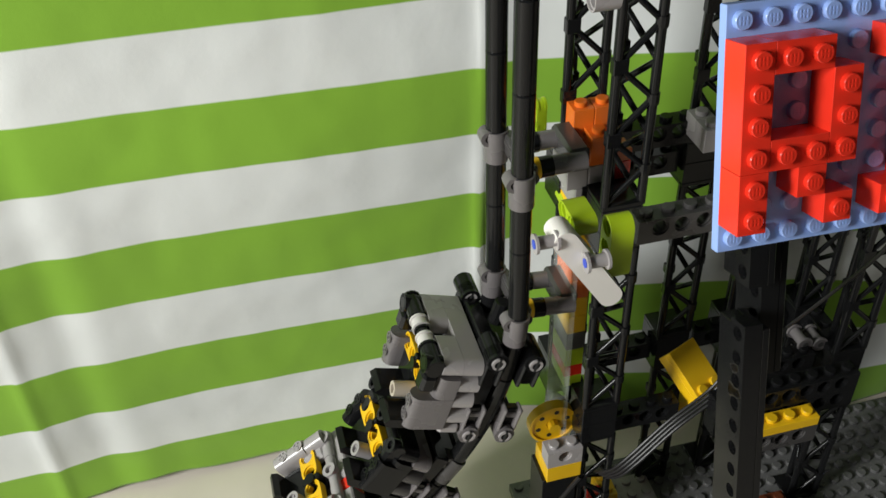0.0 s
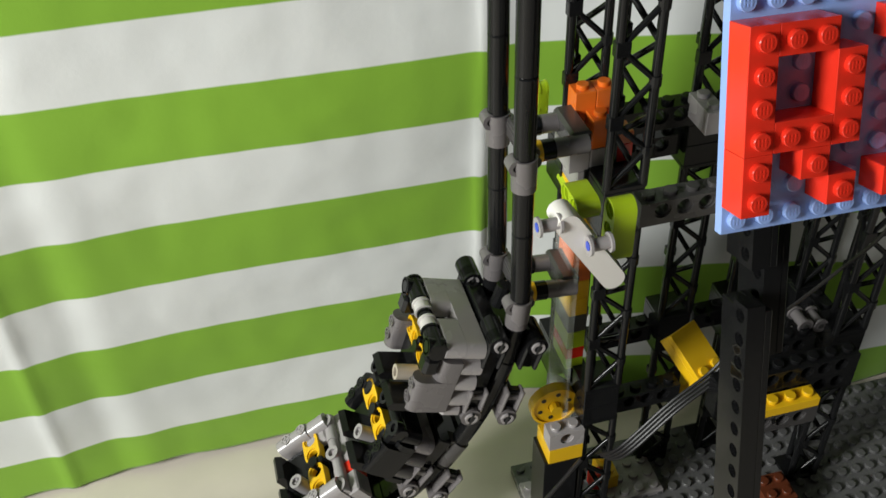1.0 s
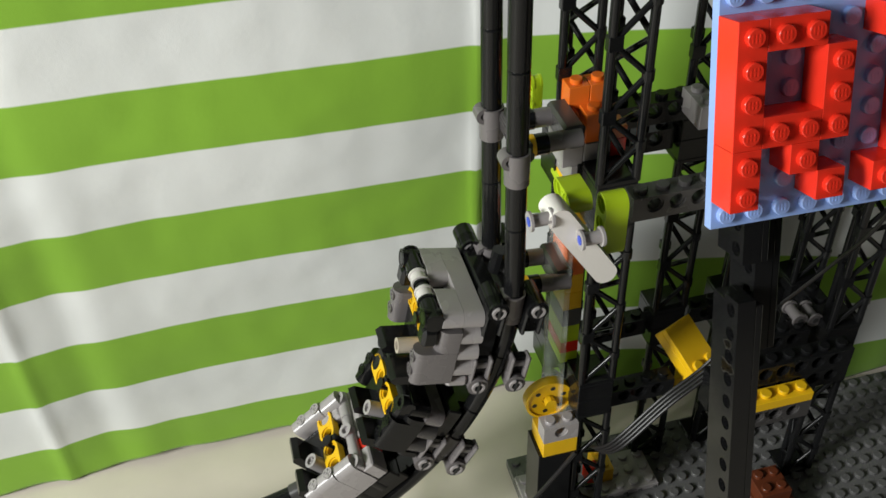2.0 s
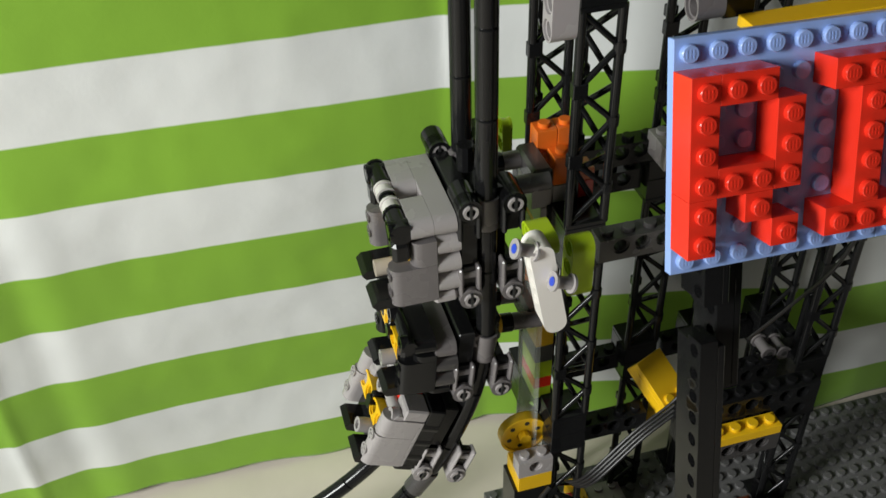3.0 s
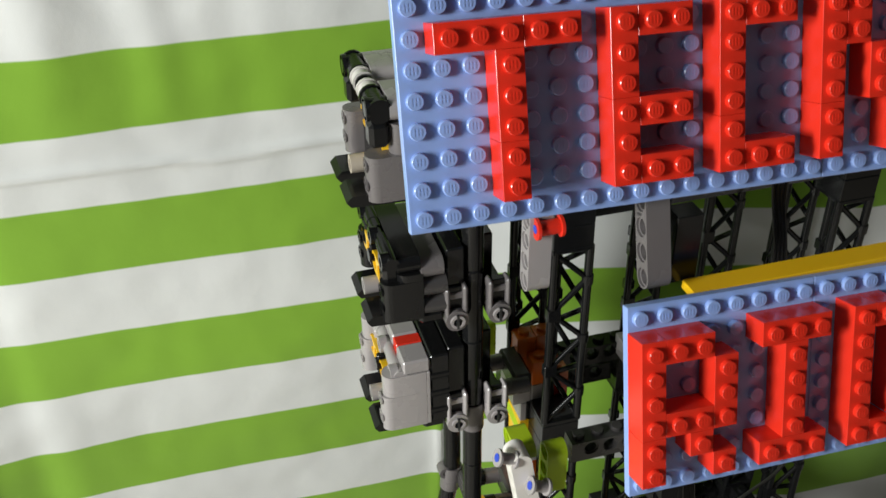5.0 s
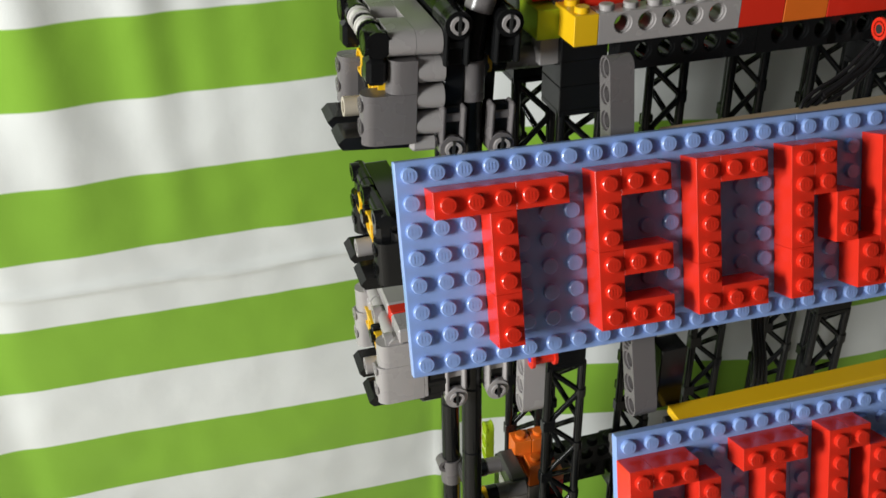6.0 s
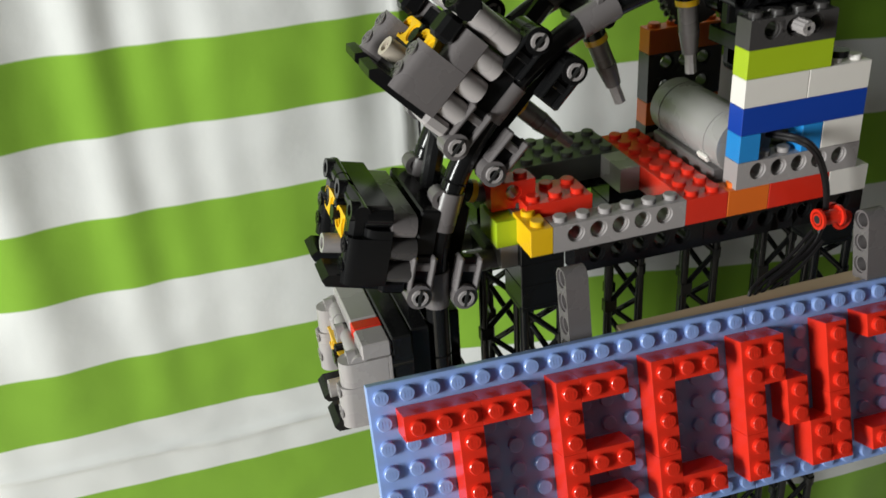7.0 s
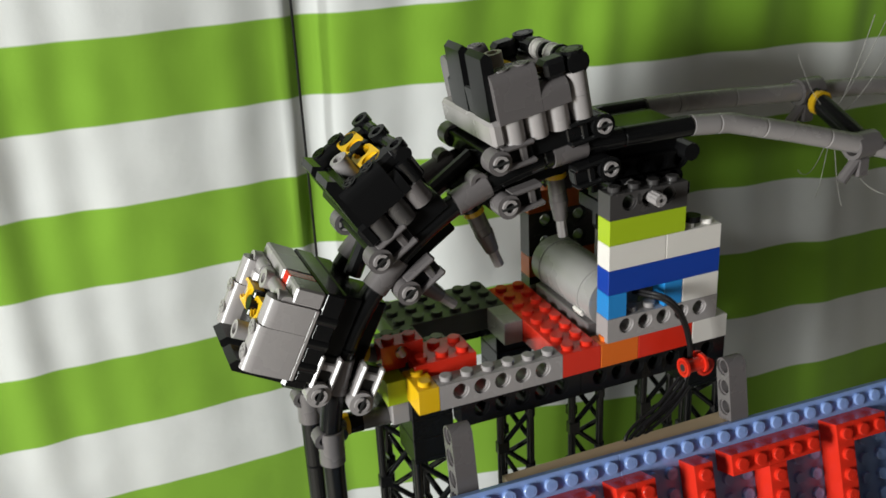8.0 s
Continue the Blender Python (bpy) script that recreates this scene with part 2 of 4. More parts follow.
FLOOR_Z = -0.74
slab("floor", -1.9, 2.3, -2.3, 1.0, FLOOR_Z - 0.1, FLOOR_Z, WOOD, "brown wooden room floor", "floor")
slab("ceiling", -1.9, 2.3, -2.3, 1.0, 1.75, 1.85, CEILING, "unseen plain ceiling, darkened to cut bounced light", "ceiling")
slab("wall_north", -1.15, 2.1, 0.8, 0.9, FLOOR_Z, 1.75, PLASTER, "unseen plain wall behind the cloth, darkened to cut bounced light", "wall")
slab("wall_south", -1.15, 2.1, -2.2, -2.1, FLOOR_Z, 1.75, PLASTER, "unseen plain wall, darkened to cut bounced light", "wall")
slab("wall_east", 2.1, 2.2, -2.2, 0.9, FLOOR_Z, 1.75, PLASTER, "unseen plain wall, darkened to cut bounced light", "wall")


def wall_with_window():
    bm = bmesh.new()
    y0, y1, z0, z1 = -0.68, -0.02, 0.24, 1.02
    for a, b, c, d in ((-2.2, y0, FLOOR_Z, 1.75), (y1, 0.9, FLOOR_Z, 1.75), (y0, y1, FLOOR_Z, z0), (y0, y1, z1, 1.75)):
        box(bm, -1250, -1150, a * 1000, b * 1000, c * 1000, d * 1000, 0)
    tagged(part("wall_west", bm, PLASTER), "unseen wall with one large window, darkened to cut bounced light", "wall", kind="structure")
    win = tagged(new("window_1"), "large dark framed window letting in daylight", "window", kind="structure")
    bm = bmesh.new()
    for a, b, c, d in ((y0, y1, z0, z0 + 0.04), (y0, y1, z1 - 0.04, z1), (y0, y0 + 0.04, z0 + 0.04, z1 - 0.04), (y1 - 0.04, y1, z0 + 0.04, z1 - 0.04)):
        box(bm, -1245, -1190, a * 1000, b * 1000, c * 1000, d * 1000, 1)
    part("window_frame", bm, PLASTER, win)
    bm = bmesh.new()
    box(bm, -1222, -1216, (y0 + 0.04) * 1000, (y1 - 0.04) * 1000, (z0 + 0.04) * 1000, (z1 - 0.04) * 1000, 0)
    pane = part("pane", bm, GLASS, win)
    pane.visible_shadow = False


wall_with_window()


def table():
    t = thing("table", Matrix(), "cream topped table carrying the whole model", "table", kind="structure")
    bm = bmesh.new()
    box(bm, -900, 900, -700, 480, -30, 0, 2)
    part("tabletop", bm, TABLE, t)
    for x in (-860, 820):
        for y in (-660, 420):
            bm = bmesh.new()
            box(bm, x, x + 50, y, y + 50, FLOOR_Z * 1000, -30.2, 2)
            part("leg", bm, TABLE, t)


table()

STRIPE = 32.9


def backdrop():
    """The striped cloth that hangs behind the model, with its pressed creases, a box corner and soft folds higher up."""
    nx, nz = 400, 350
    x0, x1, z0, z1 = -520.0, 520.0, -260.5, 420.0
    bm = bmesh.new()
    uv = bm.loops.layers.uv.new("stripes")
    grid = []
    for j in range(nz + 1):
        z = z0 + (z1 - z0) * j / nz
        row = []
        for i in range(nx + 1):
            x = x0 + (x1 - x0) * i / nx
            y = 185.0
            up = max(0.0, min(1.0, (z - 30) / 170))
            y -= up * 0.155 * max(0.0, x - 20) + (1 - up) * 0.28 * min(180.0, max(0.0, x - 5))   # beyond the fold line the cloth comes forward
            y += up * 0.75 * math.sin(x / 3.7 + 0.8 * math.sin(z / 90)) * (0.5 + 0.5 * math.sin(x / 19 + 1.1))
            y += up * 2.4 * (math.sin(x / 7.4 + 1.6 * math.sin(z / 120) + 0.5) * (0.5 + 0.5 * math.sin(x / 31 + 0.8)) + 0.6 * math.sin(x / 17.0 + 2))
            low = 1 - up
            y += low * (1.6 * math.sin(x / 46 + z / 160) + 1.1 * math.exp(-((x + 212) / 9) ** 2) - 0.8 * math.exp(-((x + 196) / 12) ** 2))
            edge = x + 238                       # a pressed vertical crease in the lower part
            y += low * (-3.0 * math.exp(-abs(edge) / 5.0) if z < -90 else 0)
            y -= 3.4 * math.exp(-abs(z - 48 - 2 * math.sin(x / 60) - 0.8 * math.sin(x / 13)) / 1.5) * (1 if x < -20 else 0.3)   # a level crease
            corner = x + 10 - z * 0.022
            y -= 3.0 * math.exp(-abs(corner) / 3.0)                                                    # upright fold line
            y += 1.6 * noise.noise(Vector((x / 70, z / 70, 3.1))) + 0.5 * noise.noise(Vector((x / 17, z / 17, 8.1)))
            y -= 4.0 * math.exp(-((x + 16) / 95) ** 2) * math.exp(-((z + 40) / 75) ** 2)
            hem = max(0.0, (-228 - z) / 32)
            zz = z + (1.8 * math.sin(x / 37) + 1.2 * math.sin(x / 11) + 1.4) * hem * hem
            row.append(bm.verts.new((x, y, zz + TABLE_Z)))
        grid.append(row)
    for j in range(nz):
        for i in range(nx):
            f = bm.faces.new((grid[j][i], grid[j][i + 1], grid[j + 1][i + 1], grid[j + 1][i]))
            for lp in f.loops:
                z = lp.vert.co.z - TABLE_Z
                lp[uv].uv = (lp.vert.co.x / STRIPE, (z + 2.7) / STRIPE + 19.985)
    me = mesh_of("striped_cloth", bm, CLOTH)
    me.set_sharp_from_angle(angle=3.0)
    ob = new("striped_cloth", me)
    mod = ob.modifiers.new("thickness", "SOLIDIFY")
    mod.thickness = 0.0006
    mod.offset = 1
    tagged(ob, "green and white striped cotton cloth hung as backdrop", "cloth", kind="structure")


backdrop()


def hanging_cord():
    bm = bmesh.new()
    sweep(bm, [(-1 - 0.004 * (300 - z), 178.5, z + TABLE_Z) for z in range(170, 420, 10)], 0.55, 8)
    tagged(part("cord", bm, CABLE), "thin black cord hanging along the cloth's fold", "cord")


hanging_cord()

# ---------------------------------------------------------------- brick-built signs
LETTERS = {   # (column, row from the top, width, height) of each brick, in studs
    "T": [(0, 0, 3, 1), (3, 0, 2, 1), (2, 1, 1, 3), (2, 4, 1, 2)],
    "E": [(0, 0, 1, 3), (0, 3, 1, 3), (1, 0, 2, 1), (1, 3, 2, 1), (1, 5, 2, 1)],
    "C": [(0, 0, 1, 4), (0, 4, 1, 2), (1, 0, 2, 1), (1, 5, 2, 1)],
    "N": [(0, 0, 1, 4), (0, 4, 1, 2), (1, 0, 1, 2), (2, 2, 1, 2), (3, 4, 1, 2), (4, 0, 1, 3), (4, 3, 1, 3)],
    "wide_I": [(0, 0, 2, 1), (2, 0, 3, 1), (2, 1, 1, 4), (0, 5, 3, 1), (3, 5, 2, 1)],
    "I": [(0, 0, 3, 1), (1, 1, 1, 4), (0, 5, 3, 1)],
    "R": [(0, 0, 1, 4), (0, 4, 1, 2), (1, 0, 2, 1), (3, 1, 1, 3), (1, 3, 2, 1), (2, 4, 1, 1), (3, 5, 1, 1)],
    "D": [(0, 0, 1, 6), (1, 0, 1, 1), (2, 1, 1, 4), (1, 5, 1, 1)],
}
SIGN_MESHES = {}


def emboss(bm, x, y, z):
    """The small raised marks on a stud's top, as plain bars."""
    for dx in (-1.05, -0.1, 0.85):
        box(bm, x + dx - 0.22, x + dx + 0.22, y - 0.09, y + 0.1, z - 1.0, z + 1.0, 0)
    box(bm, x - 1.3, x + 1.3, y - 0.08, y + 0.1, z - 0.2, z + 0.2, 0)


def sign_brick(w, h):
    """A red brick lying on the sign: w columns by h rows, its studs facing out along -y, its top row at z = 0."""
    if (w, h) not in SIGN_MESHES:
        bm = bmesh.new()
        box(bm, 0.03, w * 8 - 0.03, -9.55, 0.0, -h * 8 + 0.03, -0.03, 0.12)
        for i in range(w):
            for j in range(h):
                stud(bm, i * 8 + 4, -9.55, -j * 8 - 4, "y", 14)
                emboss(bm, i * 8 + 4, -11.25, -j * 8 - 4)
        SIGN_MESHES[w, h] = mesh_of("brick", bm, RED)
    return SIGN_MESHES[w, h]


def sign(m, plates, word, label):
    s = thing("brick_sign", m, label, "sign")
    col = 0
    for width in plates:
        bm = bmesh.new()
        box(bm, 0.05, width * 8 - 0.05, 0.0, 3.2, 0.05, 63.95, 0.2)
        for i in range(width):
            for j in range(8):
                stud(bm, i * 8 + 4, 0, j * 8 + 4, "y", 14)
                emboss(bm, i * 8 + 4, -1.7, j * 8 + 4)
        part("plate", bm, PALE_BLUE, s, "pale blue studded plate", mm(col * 8, 0, 0))
        col += width
    for letter, start in word:
        for c, r, w, h in LETTERS[letter]:
            b = new("brick", sign_brick(w, h))
            b.parent = s
            b.matrix_basis = mm((start + c) * 8, 0, 56 - r * 8)
    return s


sign(spot(0, 0, 0, -16.56, 1.70, 0), (8, 8), (("R", 0), ("I", 5), ("D", 9)),
     "pale blue plate sign with red brick letters RID leaning back")
sign(spot(-60.9, 27.4, 93.1, -18.07, 1.33, -0.23), (16, 16, 8), (("T", 1), ("E", 7), ("C", 11), ("N", 15), ("wide_I", 21), ("C", 27)),
     "long pale blue plate sign with red brick letters TECNIC")

# ---------------------------------------------------------------- tower
GIRDER = 86.4
BLOCK = 19.2
PITCH = GIRDER + BLOCK
LOW = -256.2         # where the lowest girders stand


def truss_mesh():
    """A lattice girder two studs wide and nine bricks high: upright rods, zigzag braces, square ends."""
    bm = bmesh.new()
    h = GIRDER
    post = [(1.5, 1.7), (15.4, 1.7), (8.4, 14.2)]
    for x, y in post:
        rod(bm, (x, y, 0.5), (x, y, h - 0.5), 1.7, 12)
    cells = 6
    step = (h - 3.6) / cells
    for i in range(cells):
        z = 1.8 + i * step
        for k in range(3):                       # zigzag braces on all three faces
            a, b = post[k], post[(k + 1) % 3]
            if i % 2:
                a, b = b, a
            rod(bm, (*a, z), (*b, z + step), 1.15, 12)
        if i % 2 == 0 and i:                     # square gussets where the braces meet the first post
            box(bm, post[0][0] - 1.9, post[0][0] + 3.4, 0, 3.4, z - 2.8, z + 2.8, 0.3)
            box(bm, post[2][0] - 2.2, post[2][0] + 2.2, 12.4, 16, z - 2.4, z + 2.4, 0.3)
        elif i % 2:
            rod(bm, (post[1][0], post[1][1], z - 2), (post[1][0], post[1][1], z + 2), 2.2, 10)
    box(bm, 0.1, 15.9, 0.1, 15.9, 0, 1.8, 0.2)
    box(bm, 0.1, 15.9, 0.1, 15.9, h - 1.8, h, 0.2)
    return mesh_of("girder", bm, BLACK)


def block_mesh(h):
    bm = bmesh.new()
    rows = max(1, round(h / 9.6))
    for r in range(rows):
        box(bm, 0.05, 15.95, 0.05, 15.95, r * h / rows + 0.05, (r + 1) * h / rows - 0.05, 0.25)
    return mesh_of("block", bm, BLACK)


TRUSS, BLOCK_MESH, TOP_BLOCK = truss_mesh(), block_mesh(BLOCK), block_mesh(25.2)


def column(x, y):
    c = thing("tower_column", spot(x, y, LOW), "black lattice tower column of stacked girders and bricks", "tower column", "columns of the tower")
    for k in range(4):
        g = new("girder", TRUSS)
        g.parent = c
        g.matrix_basis = mm(0, 0, k * PITCH)
        b = new("block", BLOCK_MESH if k < 3 else TOP_BLOCK)
        b.parent = c
        b.matrix_basis = mm(0, 0, k * PITCH + GIRDER)
    return c


COLUMNS = ((3.5, 80), (-0.5, 112), (52, 112), (86, 112), (122, 80), (122, 112))
for cx, cy in COLUMNS:
    column(cx, cy)

FLOOR_BLOCK = [LOW + GIRDER + k * PITCH for k in range(4)]      # lower edges of the brick courses


def beam_brick(x, y, z, count, material, label, turn=0):
    b = part("holed_beam", holed_brick(count), material)
    b.matrix_basis = spot(x, y, z, 0, 0, turn)
    return tagged(b, label, "toy brick", "cross beams of the tower")


# courses of beams between the columns
for k, z in enumerate(FLOOR_BLOCK[:3]):
    if k != 1:
        beam_brick(19.2, 84, z + 9.6 if k else z - 3, 4, BLACK, "black holed beam between tower columns")
        beam_brick(51.4 if k else 75.4, 84, z + 9.6, 8 if k else 5, DARK_GREY if k == 2 else BLACK, "dark grey holed beam between tower columns" if k == 2 else "black holed beam between tower columns")
    beam_brick(19.2, 116, z + 4, 4, BLACK, "black holed beam between rear tower columns")
    beam_brick(73.4, 116, z + 4, 6, BLACK, "black holed beam between rear tower columns")
    beam_brick(10.5, 96.2, z + 9.6, 2, BLACK, "black holed beam tying front and rear columns", 90)
    beam_brick(134, 96.2, z + 9.6, 2, BLACK, "black holed beam tying front and rear columns", 90)
beam_brick(6, 56, -42, 5, DARK_GREY, "dark grey studded holed beam behind the lower sign")
beam_brick(46.2, 56, -42, 8, DARK_GREY, "dark grey studded holed beam behind the lower sign")
beam_brick(20, 106, -40, 5, BLACK, "black holed beam behind the lower sign")
for x, n in ((19, 6), (67.2, 8)):
    beam_brick(x, 71, 162.4, n, BLACK, "black holed beam under the platform")
beam_brick(22, 130, 162.4, 8, BLACK, "black holed beam under the rear of the platform")

# coloured brick stack standing between the two left columns
z = -150.6
for h, mat, word in ((6.0, LIME, "lime"), (6.4, RED, "red"), (9.6, LIME, "lime"), (9.6, OLIVE, "dark stone"), (9.6, YELLOW, "yellow"), (9.6, YELLOW, "yellow"), (9.6, ORANGE, "orange"),
                     (9.6, ORANGE, "orange"), (6.4, WHITE, "white"), (9.6, YELLOW, "yellow")):
    b = tagged(part("brick", brick(1, 2, h, False), mat), word + " brick in the coloured stack inside the tower", "toy brick", "coloured stack in the tower")
    b.matrix_basis = spot(0.5, 96.1, z)
    z += h
for x, y, z, h, d, mat, word in ((0.2, 97.0, -65.4, 9.6, 2, YELLOW, "yellow brick under the orange stack"), (0.2, 97.0, -55.6, 9.6, 2, LIGHT_GREY, "light grey brick under the orange stack"),
                                 (4.6, 96.2, -45.8, 9.6, 2, LIGHT_GREY, "light grey brick under the orange bricks"), (-3.5, 97.0, -45.8, 9.6, 2, LIGHT_GREY, "light grey brick under the orange bricks")):
    b = tagged(part("brick", brick(1, d, h, False), mat), word, "toy brick", "orange stack in the tower")
    b.matrix_basis = spot(x, y, z)
for x, y, top in ((4.6, 96.2, -24.0), (0.6, 104.4, -17.0), (8.7, 104.4, -17.0), (12.8, 96.2, -31.0)):
    b = tagged(part("brick", brick(1, 1, top + 36.0), ORANGE), "orange brick in the stepped stack", "toy brick", "orange stack in the tower")
    b.matrix_basis = spot(x, y, -36.0)
b = tagged(part("brick", brick(1, 2, 9.6, False), RED), "red brick beside the orange stack", "toy brick", "orange stack in the tower")
b.matrix_basis = spot(12.8, 96.2, -45.7)
b = tagged(part("brick", brick(1, 2, 9.6), LIGHT_GREY), "light grey brick on the cross beam", "toy brick")
b.matrix_basis = spot(47, 92, -36)


def clear_panel():
    p = thing("clear_panel", spot(-1.5, 88, -172), "dusty clear plastic wall panel", "panel")
    bm = bmesh.new()
    box(bm, 0, 1.2, 0, 23, 0, 94, 0.2)
    part("pane", bm, CLEAR, p).visible_shadow = False
    bm = bmesh.new()
    box(bm, -0.2, 7, 0, 24, -4, -0.2, 0.2)
    part("base", bm, CLEAR, p)


clear_panel()


def lime_strip(x, y, z, count, rx, label):
    bm = bmesh.new()
    liftarm(bm, count, 5.6, 4.0)
    place(bm, pose(0, 0, 0, 0, 0, 90) @ pose(0, 0, 0, 0, -90, 0))
    b = part("liftarm", bm, LIME)
    b.matrix_basis = spot(x, y, z, rx)
    tagged(b, label, "liftarm")


lime_strip(-1.0, 130, -44, 3, 0, "lime studless beam behind the rails")
bm = bmesh.new()
box(bm, -3, 3, -9, 9, -2, 2, 1.4)
b = tagged(part("plate", bm, LIME), "short lime plate below the track tie", "plate")
b.matrix_basis = spot(2.0, 107, -60, 8)


def wheel_disc():
    w = thing("yellow_disc", spot(-5.5, 93, -167), "yellow slotted disc beside a grey block", "disc")
    bm = bmesh.new()
    ring(bm, (0, 0, 0), "y", 11.0, 3.0, 4.0, 24)
    ring(bm, (0, -2.2, 0), "y", 11.0, 9.8, 1.2, 24)
    part("disc", bm, YELLOW, w)
    bm = bmesh.new()
    for k in range(6):
        a = math.pi / 3 * k + 0.3
        rod(bm, (7 * math.cos(a), -2.1, 7 * math.sin(a)), (7 * math.cos(a), -1.0, 7 * math.sin(a)), 1.2, 8)
    part("slot", bm, HOLE, w, "dark slot")
    bm = bmesh.new()
    rod(bm, (0, -5, 0), (0, 8, 0), 2.6, 10)
    part("hub", bm, YELLOW, w)


wheel_disc()
for dz, mat, word in ((0, YELLOW, "yellow"), (9.6, LIGHT_GREY, "light grey")):
    if mat is YELLOW:
        b = part("brick", brick(2, 2, 9.6, False), mat)
    else:
        b = part("brick", holed_brick(2), mat)
    b.matrix_basis = spot(-12, 78, -190 + dz)
    tagged(b, word + " brick on the tower foot", "toy brick", "bricks of the tower foot")
b = part("brick", brick(2, 2, 48, False), BLACK)
b.matrix_basis = spot(-13.5, 79, -238)
tagged(b, "black brick pillar under the tower foot", "toy brick", "bricks of the tower foot")


def yellow_bracket():
    t = thing("yellow_bracket", spot(58.5, 82, -164, 36, 0, 24), "yellow studded bracket plate leaning in the tower", "toy brick")
    bm = bmesh.new()
    box(bm, 0, 16, 0, 25, 0, 3.2, 0.2)
    for i in range(2):
        stud(bm, 4 + 8 * i, 4, 3.2)
    part("plate", bm, YELLOW, t)
    bm = bmesh.new()
    box(bm, 0.1, 3.4, 0.1, 24.8, -6.0, -0.1, 0.3)
    box(bm, 3.6, 15.9, 0.1, 3.2, -6.0, -0.1, 0.3)
    part("wall", bm, YELLOW, t)


yellow_bracket()

# sign posts, leaning with the signs
def leaning_post(x, y, length, label, top):
    p = thing("sign_post", spot(0, 0, 0, -16.56, 1.70, 0) @ mm(x, y, top), label, "post", "posts of the signs")
    n = int(length // 8)
    bm = bmesh.new()
    holed(bm, [(8 * i - 4, 8 * i + 4, -3.9, 3.9, 8 * i, 0, False, False) for i in range(n)], 5.8, 1.7, 2.3)
    place(bm, pose(5.8, 4, 8 - length, 0, 0, 90) @ pose(0, 0, 0, 0, -90, 0))
    part("beam", bm, BLACK, p)
    bm = bmesh.new()
    box(bm, 5.9, 8.4, 0.2, 15.6, 4 - length, -2, 0.3)
    box(bm, 0.4, 5.8, 8.2, 15.6, 4 - length, -2, 0.3)
    part("core", bm, BLACK, p)
    return p


leaning_post(18.0, 14, 244, "black post of stacked beams carrying the signs", -32)
leaning_post(21, 18, 60, "black upper post behind the lower sign", 34)
leaning_post(29, 24, 90, "black post behind the lower sign", 30)


def grey_arm(x, y, z, count, rx, label, material=LIGHT_GREY):
    """An upright studless beam, its holes facing sideways; x, y, z is its lowest hole."""
    bm = bmesh.new()
    liftarm(bm, count)
    place(bm, pose(0, 0, 0, 0, 0, 90) @ pose(0, 0, 0, 0, -90, 0))
    a = part("liftarm", bm, material)
    a.matrix_basis = spot(x, y, z, rx)
    return tagged(a, label, "liftarm", "grey arms of the signs")


grey_arm(-8, 58, 48, 7, 0, "light grey studless arm behind the upper sign")
grey_arm(19, 28, 64, 7, -16, "grey studless arm behind the upper sign", MID_GREY)
grey_arm(16.5, 48, 106, 9, -10, "grey studless arm carrying the upper sign", MID_GREY)
grey_arm(126, 44, 106, 9, -10, "grey studless arm carrying the upper sign", MID_GREY)
bm = bmesh.new()
box(bm, 0, 9, 0, 8, 0, 24, 0.3)
b = part("brick", bm, BLACK)
b.matrix_basis = spot(22, 30, 58)
tagged(b, "black brick beside the grey arm", "toy brick")


def plate_thing(x, y, z, w, d, material, label):
    b = part("plate", brick(w, d, 3.2, False), material)
    b.matrix_basis = spot(x, y, z)
    return tagged(b, label, "plate")


plate_thing(26, 21.5, 56, 11, 1, YELLOW, "yellow plate behind the lower sign's top edge")
plate_thing(28, 50, 144.5, 12, 1, TAN, "tan plate behind the upper sign's top edge")


def pin_connector(x, y, z, length, material, label, axis="x", tip=PIN_BLUE):
    """A short tubular connector with flanged ends and a pin core."""
    t = thing("pin_connector", spot(x, y, z), label, "pin connector")
    bm = bmesh.new()
    d = {"x": Vector((1, 0, 0)), "y": Vector((0, 1, 0)), "z": Vector((0, 0, 1))}[axis]
    rod(bm, (0, 0, 0), d * length, 2.6, 14)
    for s in (0.5, length - 0.5):
        ring(bm, d * s, axis, 3.7, 2.2, 1.0, 16)
    part("sleeve", bm, material, t)
    bm = bmesh.new()
    rod(bm, d * -0.15, d * 0.4, 1.5, 10)
    part("core", bm, tip, t)
    return t


pin_connector(-14.5, 53, 71, 9, RED, "red pin connector with blue core")
pin_connector(-16.5, 76, 73, 9, RED, "red pin connector beside the grey arm")
pin_connector(104, 60, 170, 9, RED, "red pin connector at the platform edge", "x", HOLE)
pin_connector(113, 58, 169, 7, RED, "red pin connector at the platform edge", "y", HOLE)
pin_connector(112, 88, -148, 10, MID_GREY, "grey pin connector on the tower beam", "y", HOLE)
pin_connector(120, 88, -150, 10, MID_GREY, "grey pin connector on the tower beam", "y", HOLE)
beam_brick(61, 46, -158.4, 4, DARK_GREY, "dark grey holed beam at the tower front")
b = part("brick", brick(4, 1, 4.8), YELLOW)
b.matrix_basis = spot(61, 46, -148.7)
tagged(b, "yellow studded plate on the dark grey holed beam", "toy brick")
beam_brick(50, 54.5, -152, 8, BLACK, "black holed beam across the tower front")
beam_brick(50, 54.5, -142.3, 8, BLACK, "black holed beam across the tower front")


